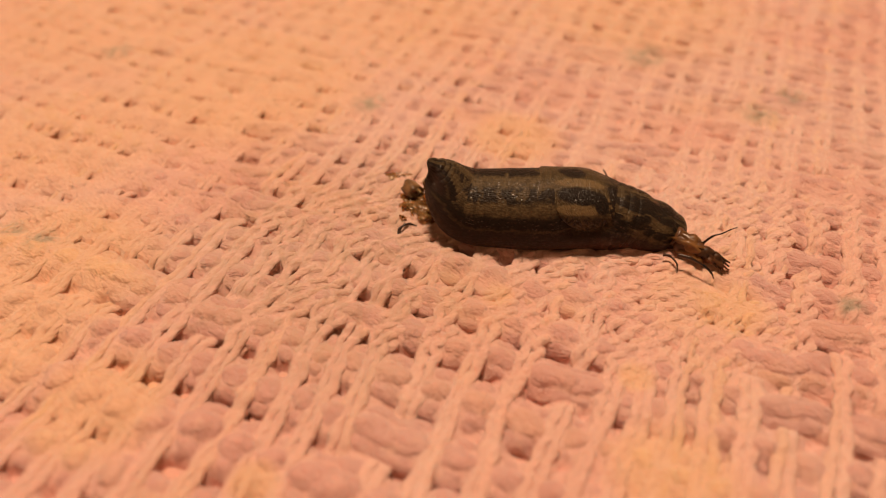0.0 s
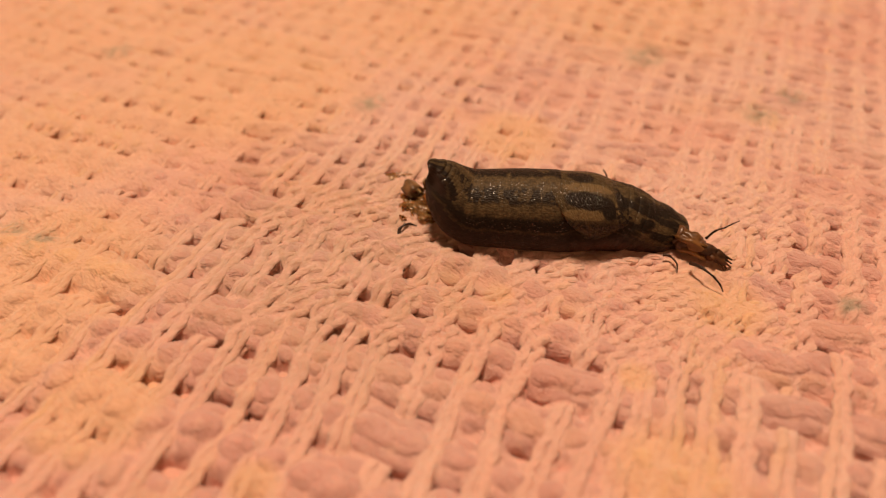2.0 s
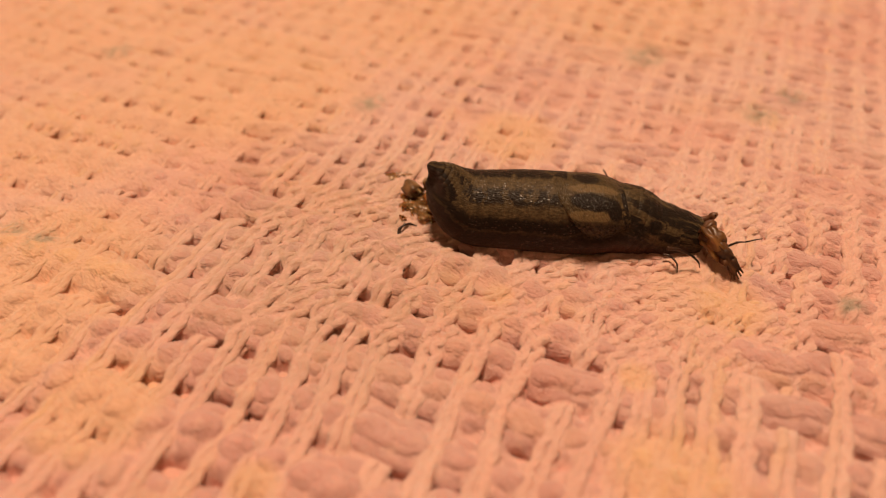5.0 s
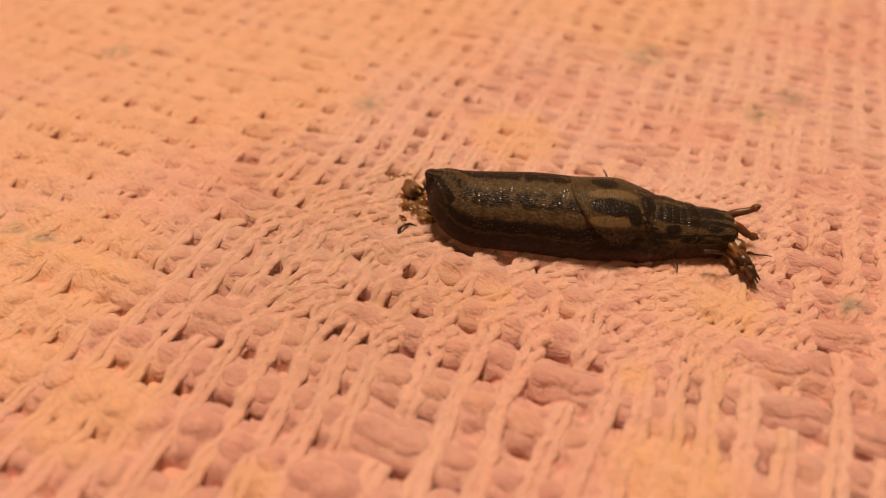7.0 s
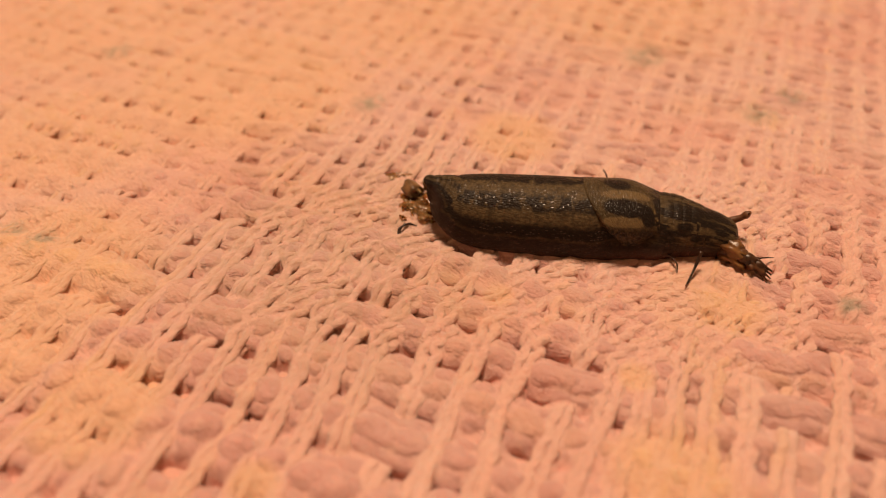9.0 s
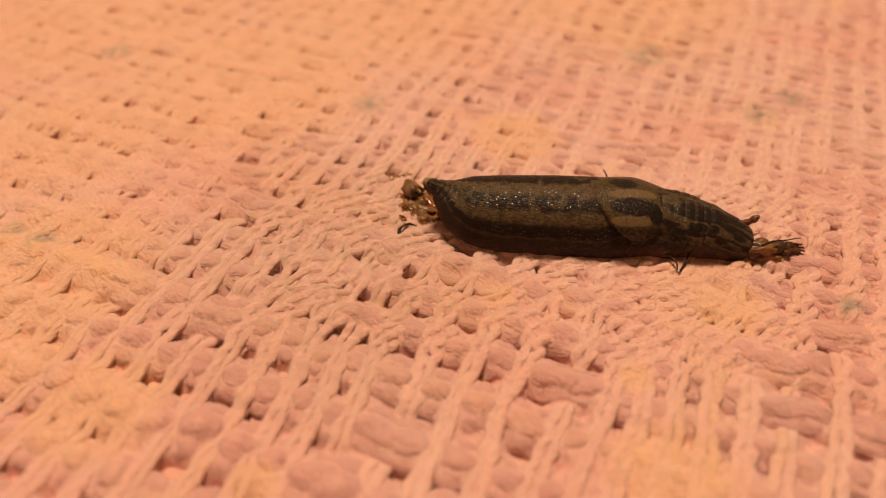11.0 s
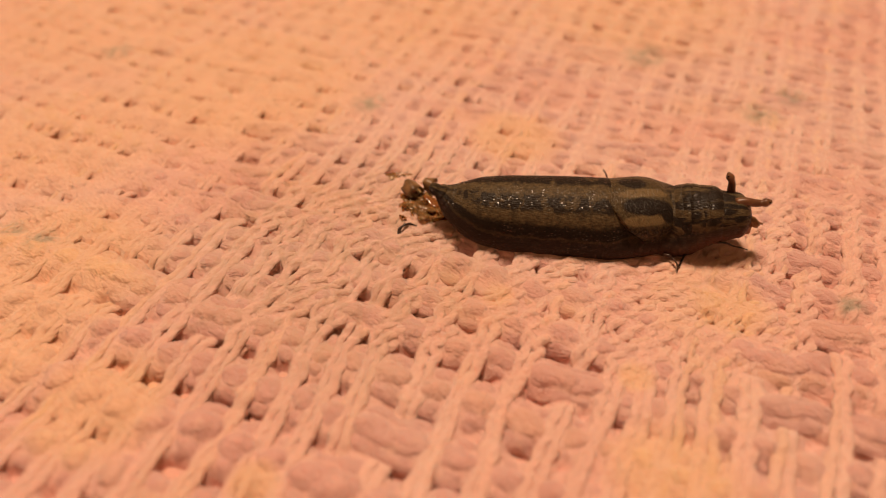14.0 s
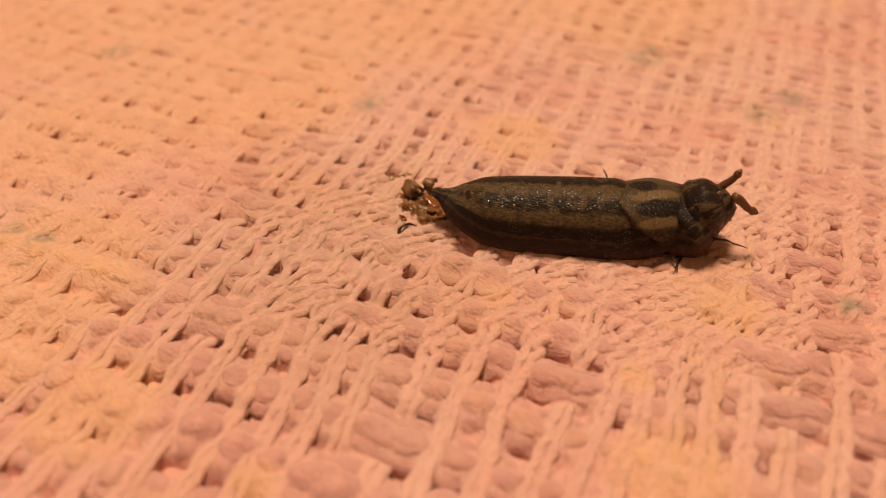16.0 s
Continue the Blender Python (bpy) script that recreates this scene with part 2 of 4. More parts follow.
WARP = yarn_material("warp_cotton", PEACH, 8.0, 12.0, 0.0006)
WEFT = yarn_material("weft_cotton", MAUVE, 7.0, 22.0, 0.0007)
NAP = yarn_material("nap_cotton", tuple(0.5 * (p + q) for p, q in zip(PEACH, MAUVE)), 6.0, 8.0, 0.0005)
FIBRE = yarn_material("cotton_fibre", PEACH, 1.0, 1.0, 0.0, True)
SKIN = skin_material()
MANTLE_SKIN = mantle_material()
TENTACLE = wet_material("tentacle_skin", (0.10, 0.040, 0.018), (0.19, 0.080, 0.036), 0.35)
LIPS = wet_material("mouth_flesh", (0.16, 0.055, 0.030), (0.30, 0.12, 0.065), 0.25)
EYE_DARK = plain_material("eye_spot", (0.01, 0.008, 0.006), 0.2)
CHITIN = wet_material("insect_shell", (0.030, 0.014, 0.008), (0.12, 0.050, 0.020), 0.36)
LEG_SHELL = wet_material("leg_shell", (0.010, 0.006, 0.005), (0.050, 0.022, 0.012), 0.3)
AMBER = wet_material("amber_flesh", (0.10, 0.040, 0.012), (0.30, 0.140, 0.045), 0.32, 0.2)
GOO = wet_material("yellow_mucus", (0.50, 0.22, 0.06), (0.80, 0.52, 0.22), 0.22, 0.75)
HUSK = wet_material("insect_husk", (0.110, 0.055, 0.022), (0.30, 0.170, 0.075), 0.36, 0.1)
RED_GOO = wet_material("red_mucus", (0.26, 0.085, 0.022), (0.42, 0.18, 0.055), 0.15, 0.3)
PLASTER = plain_material("wall_plaster", (0.34, 0.27, 0.20), 0.9, 0.0006, 60.0, 0.05)
BOARD = plain_material("floor_board", (0.30, 0.19, 0.11), 0.6, 0.0004, 20.0, 0.25)


# ---- mesh helpers ----
def part(name, bm, material, parent, label=""):
    me = bpy.data.meshes.new(name)
    bm.to_mesh(me)
    bm.free()
    for p in me.polygons:
        p.use_smooth = True
    me.materials.append(material)
    ob = new(name, me)
    ob.parent = parent
    return tagged(ob, label)


def grid_mesh(name, verts, rows, ring, closed, uv, material, parent=None, caps=False):
    """A mesh of `rows` rings with `ring` points each; uv holds (u, v) for each ring point, one column more than the ring."""
    me = bpy.data.meshes.new(name)
    i = np.arange(rows - 1)[:, None]
    j = np.arange(ring)[None, :]
    k = (j + 1) % ring
    quads = np.stack([i * ring + j, (i + 1) * ring + j, (i + 1) * ring + k, i * ring + k], -1).reshape(-1, 4)[:, ::-1]
    me.vertices.add(len(verts))
    me.vertices.foreach_set("co", np.asarray(verts, np.float32).ravel())
    me.loops.add(quads.size)
    me.loops.foreach_set("vertex_index", quads.astype(np.int32).ravel())
    me.polygons.add(len(quads))
    me.polygons.foreach_set("loop_start", np.arange(0, quads.size, 4, dtype=np.int32))
    me.polygons.foreach_set("use_smooth", np.ones(len(quads), bool))
    uu, vv = uv
    layer = me.uv_layers.new(name="UVMap")
    jj = j + 1
    U = np.stack([uu[i, j], uu[i + 1, j], uu[i + 1, jj], uu[i, jj]], -1).reshape(-1, 4)[:, ::-1]
    V = np.stack([vv[i, j], vv[i + 1, j], vv[i + 1, jj], vv[i, jj]], -1).reshape(-1, 4)[:, ::-1]
    layer.data.foreach_set("uv", np.stack([U, V], -1).astype(np.float32).ravel())
    me.update(calc_edges=True)
    me.validate()
    me.materials.append(material)
    ob = new(name, me)
    ob.parent = parent
    return ob


def tube_bm(points, radii, ring=10, seed=0, lump=0.0):
    """A round tapered tube through points, with closed ends."""
    rng = random.Random(seed)
    bm = bmesh.new()
    rings = []
    pts = [Vector(p) for p in points]
    for k, p in enumerate(pts):
        d = (pts[min(k + 1, len(pts) - 1)] - pts[max(k - 1, 0)]).normalized()
        side = d.cross(Vector((0, 0, 1)) if abs(d.z) < 0.9 else Vector((0, 1, 0))).normalized()
        upw = side.cross(d)
        r = radii[k]
        rings.append([bm.verts.new(p + (side * math.cos(a) + upw * math.sin(a)) * r * (1 + lump * rng.uniform(-1, 1))) for a in (2 * math.pi * j / ring for j in range(ring))])
    for a, b in zip(rings, rings[1:]):
        for j in range(ring):
            bm.faces.new((a[j], a[(j + 1) % ring], b[(j + 1) % ring], b[j]))
    bm.faces.new(rings[0][::-1])
    bm.faces.new(rings[-1])
    bmesh.ops.recalc_face_normals(bm, faces=bm.faces)
    return bm


def bend(points, n=6):
    """A smooth line of many points through a few (Catmull-Rom)."""
    p = [Vector(q) for q in points]
    p = [2 * p[0] - p[1]] + p + [2 * p[-1] - p[-2]]
    out = []
    for k in range(1, len(p) - 2):
        for s in range(n):
            t = s / n
            out.append(0.5 * (2 * p[k] + (p[k + 1] - p[k - 1]) * t + (2 * p[k - 1] - 5 * p[k] + 4 * p[k + 1] - p[k + 2]) * t * t + (3 * p[k] - p[k - 1] - 3 * p[k + 1] + p[k + 2]) * t ** 3))
    return out + [p[-2]]


def blob_bm(size, seed, rough=0.3, detail=2):
    bm = bmesh.new()
    bmesh.ops.create_icosphere(bm, subdivisions=detail + 1, radius=1)
    for v in bm.verts:
        k = 1 + rough * noise.noise(v.co * 1.6 + Vector((seed * 7.3, 0, 0))) + 0.5 * rough * noise.noise(v.co * 4 + Vector((0, seed * 3.1, 0)))
        v.co = Vector((v.co.x * size[0], v.co.y * size[1], v.co.z * size[2])) * k
    return bm


def taper(k, n, r, tip=0.3):
    return r * (1 - (1 - tip) * (k / (n - 1)) ** 1.5)


# ---- the room that closes the place ----
def box(name, x0, x1, y0, y1, z0, z1, material):
    bm = bmesh.new()
    bmesh.ops.create_cube(bm, size=1)
    for v in bm.verts:
        v.co = Vector(((x0 + x1) / 2 + v.co.x * (x1 - x0), (y0 + y1) / 2 + v.co.y * (y1 - y0), (z0 + z1) / 2 + v.co.z * (z1 - z0)))
    me = bpy.data.meshes.new(name)
    bm.to_mesh(me)
    bm.free()
    me.materials.append(material)
    return tagged(new(name, me), kind="structure")


box("floor", -1.6, 1.6, -1.6, 1.6, -0.08, -0.012, BOARD)
box("ceiling", -1.6, 1.6, -1.6, 1.6, 2.35, 2.45, PLASTER)
box("wall_north", -1.6, 1.6, 1.6, 1.7, -0.08, 2.45, PLASTER)
box("wall_south", -1.6, 1.6, -1.7, -1.6, -0.08, 2.45, PLASTER)
box("wall_east", 1.6, 1.7, -1.7, 1.7, -0.08, 2.45, PLASTER)
box("wall_west", -1.7, -1.6, -1.7, 1.7, -0.08, 2.45, PLASTER)

# ---- the cloth ----
# u runs along the weft, v along the warp; the warp points 23 degrees to the right of straight ahead
TURN = radians(23)
E_U = np.array((math.cos(TURN), -math.sin(TURN)))
E_V = np.array((math.sin(TURN), math.cos(TURN)))
# where the warp cords lie along the weft; past the middle they go on at an even step
CORD_STEP = 0.0072
CORDS = 0.001 * np.array((-60.0, -52.6, -45.5, -38.4, -31.8, -25.2, -18.4, -12.4, -6.4, 0.6, 9.2, 17.0, 25.6, 34.6, 41.6, 47.4, 53.2, 59.0, 65.2, 71.8, 79.6))
CORDS = np.concatenate([CORDS[0] - CORD_STEP * np.arange(18, 0, -1), CORDS, CORDS[-1] + CORD_STEP * np.arange(1, 5)])
# the seams between the rows of weft, along the warp
SEAMS = 0.001 * np.array((-110, -99, -88, -77, -66, -52.2, -41, -29, -19, -9.4, 2, 11, 20.5, 29.8, 38.4, 47.2, 57, 65, 74.8, 84, 93, 103, 113, 123, 133, 143, 153, 163, 173, 183, 193))
# pulled-open places between the threads: along the weft, along the warp, half width, in millimetres
NEAR_GAPS = ((-35.6, 0.5, 4.5), (-1.3, -10.0, 3.5), (5.9, 1.6, 4), (14.6, 2.3, 3), (-35.7, -42.5, 3), (-32.2, -52.0, 3.5), (-16.7, -51.8, 3.5), (-10.5, -42.5, 1.8), (-30.0, -21.1, 2.5), (-9.4, -19.4, 2.5), (-3.7, -18.3, 2), (-24.6, -22.3, 3), (-20.0, -9.4, 2.5), (-12.7, -31.5, 3.5), (-6.5, -29.5, 2.5), (7.3, -29.0, 2), (55.6, -15.8, 3), (71.2, -26.9, 3), (56.0, -27.8, 2.5), (46.3, -29.3, 2.5), (62.0, -27.9, 3), (34.9, -8.1, 2.5), (24.7, -18.6, 2), (29.6, -18.6, 2), (29.5, -28.5, 2.5), (-33.8, -65.5, 2.5), (-46.4, -66.4, 2), (2.5, -52.2, 2), (26.3, -38.5, 2), (32.8, -40.1, 1.5))
FAR_GAPS = ((-44.0, 8.0, 3), (-16.8, 57.5, 3.5), (-21.5, 65.2, 3), (-4.6, 64.2, 3.5), (-22.3, 47.2, 3), (-20.0, 38.4, 3.5), (-19.3, 29.8, 3.5), (-13.2, 74.8, 2.5), (78.0, -2.4, 2.5), (80.7, -13.8, 3), (-73.8, -11.2, 2.5), (-34.0, -11.6, 3), (29.4, 47.9, 3), (53.1, 56.2, 3.5), (-57.3, -2.6, 4), (-37.8, 38.3, 2), (-81.3, 19.8, 3), (-109.3, 2.1, 5), (-53.0, -54.8, 2.5), (-28.2, 28.9, 2), (68.2, 15.6, 2), (45.9, 113.7, 3.5), (-21.1, 107.4, 3), (36.1, 92.7, 3), (-83.6, 55.0, 4), (73.1, 70.8, 3), (18.9, -27.2, 2))
OPEN = np.array(NEAR_GAPS + FAR_GAPS)
NAP_SOFT, NAP_RISE = 1.4, -0.00008
rng = np.random.RandomState(4)
OVER = np.where(rng.rand(len(CORDS), len(SEAMS)) < 0.92, 1.0, -1.0)


def pulled(u, v, wide=2.1):
    """How far a thread is pulled aside or down at (u, v), 0 to 1."""
    du = (u[:, None] * 1000 - OPEN[None, :, 0]) / OPEN[None, :, 2]
    dv = (v[:, None] * 1000 - OPEN[None, :, 1]) / wide
    return np.clip(np.exp(-du ** 4 - dv ** 2).sum(1), 0, 1)


def wander(p, q, seed, size):
    """Slow sideways wandering of the threads, in metres."""
    return size * np.array([noise.noise(Vector((a * 60, b * 60, seed))) for a, b in zip(p, q)])


def swell(x, y):
    """The cloth's own soft rise and fall."""
    return 0.0016 * np.array([noise.noise(Vector((a * 22, b * 22, 2.5))) for a, b in zip(x, y)])


def cord_lean(u, v):
    """The cords fan out a little towards the near edge."""
    return 0.14 * np.clip(-0.030 - v, 0, 0.05) * np.exp(-((u + 0.002) / 0.024) ** 2)


def braided(u, v):
    """1 in the middle of the cloth, where the plies of the cords spread and cross, 0 elsewhere."""
    x = u * E_U[0] + v * E_V[0]
    y = u * E_U[1] + v * E_V[1]
    near = ease(np.clip((y + 0.034 + 0.10 * np.clip(x, -0.1, 0.1)) / 0.012, 0, 1))
    far = ease(np.clip((0.030 - y) / 0.014, 0, 1))
    side = ease(np.clip((x + 0.048) / 0.020, 0, 1)) * (1 - 0.5 * ease(np.clip((x - 0.050) / 0.030, 0, 1)))
    return near * far * side


def weft_faced(u, v):
    """1 where the weft covers the warp (the orange patches), 0 elsewhere."""
    x = u * E_U[0] + v * E_V[0]
    y = u * E_U[1] + v * E_V[1]
    out = np.zeros_like(x)
    for px, py, r in ORANGE_PATCHES + ((-0.010, 0.105, 0.040), (0.100, 0.110, 0.040)):
        out = np.maximum(out, np.exp(-((x - px) ** 2 + (y - py) ** 2) / (1.1 * r) ** 2))
    return out


def ease(f):
    return f * f * (3 - 2 * f)


def calm(u, v):
    """1 where washing has felted the cloth into a soft, nearly even face, 0 where the weave stands out."""
    x = u * E_U[0] + v * E_V[0]
    y = u * E_U[1] + v * E_V[1]
    far = ease(np.clip((y - 0.012 + 0.25 * np.clip(x, -0.05, 0.2)) / 0.040, 0, 1))
    far = np.maximum(far, ease(np.clip((y + 0.012) / 0.030, 0, 1)) * ease(np.clip((-0.036 - x) / 0.022, 0, 1)))
    far *= 1 - 0.30 * ease(np.clip((x + 0.030) / 0.025, 0, 1))
    return np.maximum(far, 0.45 * ease(np.clip(1.3 * weft_faced(u, v), 0, 1)))


def in_sight(x, y, margin):
    """The stretch of cloth that is woven thread by thread."""
    return (y > -0.062 - margin) & (y < 0.128 + margin) & (np.abs(x) < 0.094 + 0.43 * y + margin)


def sweep(name, u, v, z, rx, rz, lobes, depth, twist, ring, material, parent, seed, sink=0.0, fray=0.7):
    """One thread: a lobed, twisted tube along the line (u, v, z)."""
    x = u * E_U[0] + v * E_V[0]
    y = u * E_U[1] + v * E_V[1]
    keep = in_sight(x, y, 0.012)
    if keep.sum() < 12:
        return None
    lo, hi = np.argmax(keep), len(keep) - np.argmax(keep[::-1])
    x, y, z, rx, rz = x[lo:hi], y[lo:hi], z[lo:hi], rx[lo:hi], rz[lo:hi]
    c = np.stack([x, y, z + swell(x, y)], 1)
    t = np.gradient(c, axis=0)
    t /= np.linalg.norm(t, axis=1)[:, None]
    s = np.cross(t, (0, 0, 1.0))
    s /= np.linalg.norm(s, axis=1)[:, None]
    w = np.cross(s, t)
    length = np.concatenate([[0], np.cumsum(np.linalg.norm(np.diff(c, axis=0), axis=1))])
    ang = np.linspace(0, 2 * np.pi, ring + 1)[:-1]
    k = 1 + depth * np.cos(lobes * (ang[None, :] - twist * length[:, None]) + seed)
    lump = np.array([noise.noise(Vector((l * 260, seed * 5.7, 0.5))) for l in length])
    k *= (1 + 0.14 * lump)[:, None]
    # frayed surface: small uneven swellings all over the thread
    l2, a2 = length[:, None], ang[None, :]
    k += fray * 0.075 * np.sin(l2 * 2300 + 2 * a2 + seed) * np.sin(l2 * 1370 - 3 * a2 + 2 * seed) + fray * 0.055 * np.sin(l2 * 4100 + 4 * a2 + 3 * seed)
    P = c[:, None, :] + s[:, None, :] * (np.cos(ang) * k * rx[:, None])[..., None] + w[:, None, :] * (np.sin(ang) * k * rz[:, None])[..., None]
    if sink:
        q = P.reshape(-1, 3)
        q[:, 2] -= sink * pulled(q[:, 0] * E_U[0] + q[:, 1] * E_U[1], q[:, 0] * E_V[0] + q[:, 1] * E_V[1], 1.3)
    uu = np.repeat(length[:, None] * 100, ring + 1, 1)
    vv = np.repeat(np.linspace(0, 1, ring + 1)[None, :], len(c), 0)
    return grid_mesh(name, P.reshape(-1, 3), len(c), ring, True, (uu, vv), material, parent)


def cloth():
    blanket = tagged(new("woven_blanket"), "loosely woven pink and orange cotton blanket with worn grey stains", "blanket")
    # backing: the densely felted underside, seen only in the gaps
    bm = bmesh.new()
    bmesh.ops.create_grid(bm, x_segments=120, y_segments=120, size=0.55)
    for q in bm.verts:
        r = max(abs(q.co.x), abs(q.co.y))
        q.co.z = -0.0024 + 0.0016 * noise.noise(Vector((q.co.x * 22, q.co.y * 22, 2.5))) + (0.0014 * ease(min(1.0, max(0.0, (r - 0.16) / 0.05))))
    back = part("backing", bm, WEFT, blanket, "felted pink underside")
    # warp cords: two flat soft plies side by side with two more under them, which spread and cross in the middle of the cloth
    cord_at = np.zeros((len(CORDS), len(SEAMS)))
    for a, u0 in enumerate(CORDS):
        v = np.arange(-0.098, 0.19, 0.00060)
        base = u0 + wander(np.full_like(v, u0), v, 7.7, 0.0018) + cord_lean(np.full_like(v, u0), v)
        cord_at[a] = np.interp(np.append(0.5 * (SEAMS[:-1] + SEAMS[1:]), SEAMS[-1]), v, base)
        row = np.clip(np.searchsorted(SEAMS, v) - 1, 0, len(SEAMS) - 2)
        f = row + (v - SEAMS[row]) / (SEAMS[row + 1] - SEAMS[row]) - 0.5
        b0 = np.clip(np.floor(f).astype(int), 0, len(SEAMS) - 3)
        e = ease(np.clip((f - b0 - 0.28) / 0.44, 0, 1))
        at_seam = np.exp(-((f - b0 - 0.5) / 0.14) ** 2)
        slow = np.array([noise.noise(Vector((u0 * 60, q * 45, 11.0))) for q in v])
        quick = np.array([noise.noise(Vector((u0 * 90, q * 120, 21.0))) for q in v])
        cross_all = braided(np.full_like(v, u0), v) * ease(np.clip(0.75 + 1.6 * quick + 0.5 * slow, 0, 1))
        over = np.maximum(OVER[a, b0] * (1 - e) + OVER[a, b0 + 1] * e, 1.6 * cross_all - 0.6)
        for k in range(4):
            clear = pulled(base + 0.001 * (-0.95, 0.95, -2.75, 2.75)[k], v, 3.0)
            cross = cross_all * (1 - clear)
            apart, spread = (-0.85, 0.85, -0.5, 0.5)[k] * (1 + 0.5 * slow), (-0.95, 0.95, -2.75, 2.75)[k]
            turn = 4.0 * np.pi * f + (0, math.pi, math.pi, 0)[k] + 1.9 * a + 7.0 * slow + 2.5 * quick
            lane = apart * (1 - cross) + spread * cross + (0.15 + 0.75 * cross * (1 + 0.9 * slow)) * np.sin(turn)
            u = base + 0.001 * lane + wander(v, np.full_like(v, a + 0.31 * k), 5.0 + k, 0.0009)
            soft = calm(u, v)
            z = -0.00042 + 0.00085 * over - 0.00030 * at_seam + 0.00036 * cross * np.cos(turn)
            z -= 0.0002 * pulled(u, v) + 0.0006 * soft + 0.00025 * cross + (0.0009 * (1 - cross) if k > 1 else 0.0)
            r = 0.00112 * rng.uniform(0.85, 1.15) * (1 - 0.04 * cross) * (1 + 0.12 * cross * np.sin(v * 1100 + 2.3 * k + 1.7 * a)) * (1 + 0.18 * slow)
            sweep("warp_ply", u, v, z, r, r * (0.52 + 0.30 * cross), 2, 0.10, 700 if k % 2 else -700, 10, WARP, blanket, a * 1.3 + k)
    # weft: rows of three thick soft rovings that swell into puffs between the cords
    for b in range(1, len(SEAMS) - 2):
        u = np.arange(-0.205, 0.112, 0.00060)
        wide = SEAMS[b + 1] - SEAMS[b]
        v0 = 0.5 * (SEAMS[b] + SEAMS[b + 1]) + wander(u, np.full_like(u, b * 0.01), 3.3, 0.0016)
        away = np.abs(u[:, None] - cord_at[None, :, b])
        a0 = away.argmin(1)
        held = np.exp(-(away.min(1) / 0.0021) ** 4) * np.clip(OVER[a0, b], 0, 1)
        held = np.convolve(held, np.ones(5) / 5, "same")
        # each puff between two cords sits a little higher, lower or aside of its neighbours
        cell = np.searchsorted(np.sort(cord_at[:, b]), u)
        puff = 1 - np.exp(-(away.min(1) / 0.0026) ** 2)
        aside, proud = (rng.uniform(-1, 1, len(CORDS) + 1)[cell] * puff for _ in range(2))
        for k in range(3):
            swing = np.array([noise.noise(Vector((q * 130, b * 3.7, k * 9.1))) for q in u])
            v = v0 + wide * (k - 1) * 0.245 * (1 - 0.10 * held) * (1 + 0.12 * proud) + 0.0010 * aside + 0.0006 * swing
            soft = calm(u, v)
            arch = 0.00036 if k == 1 else -0.00040
            z = -0.00095 + arch * (1 - 0.4 * soft) + (0.00046 * puff + 0.00026 * proud - 0.00060 * held) * (1 - 0.6 * soft) + 0.00025 * swing
            r = wide * (0.245 if k == 1 else 0.195) * rng.uniform(0.94, 1.06) * (1 - 0.20 * held) * (1 + 0.08 * swing)
            sweep("weft_ply", u, v, z, r, 0.72 * r, 3, 0.08, 300 if k % 2 else -300, 20, WEFT, blanket, b * 2.9 + k, 0.0014, 0.30)
    nap(blanket)
    fuzz(blanket)


def blur(h, sigma):
    r = int(3 * sigma) + 1
    k = np.exp(-0.5 * (np.arange(-r, r + 1) / sigma) ** 2)
    k /= k.sum()
    pad = np.pad(h, r, mode="edge")
    pad = sum(w * pad[i:i + h.shape[0], :] for i, w in enumerate(k))
    return sum(w * pad[:, i:i + h.shape[1]] for i, w in enumerate(k))


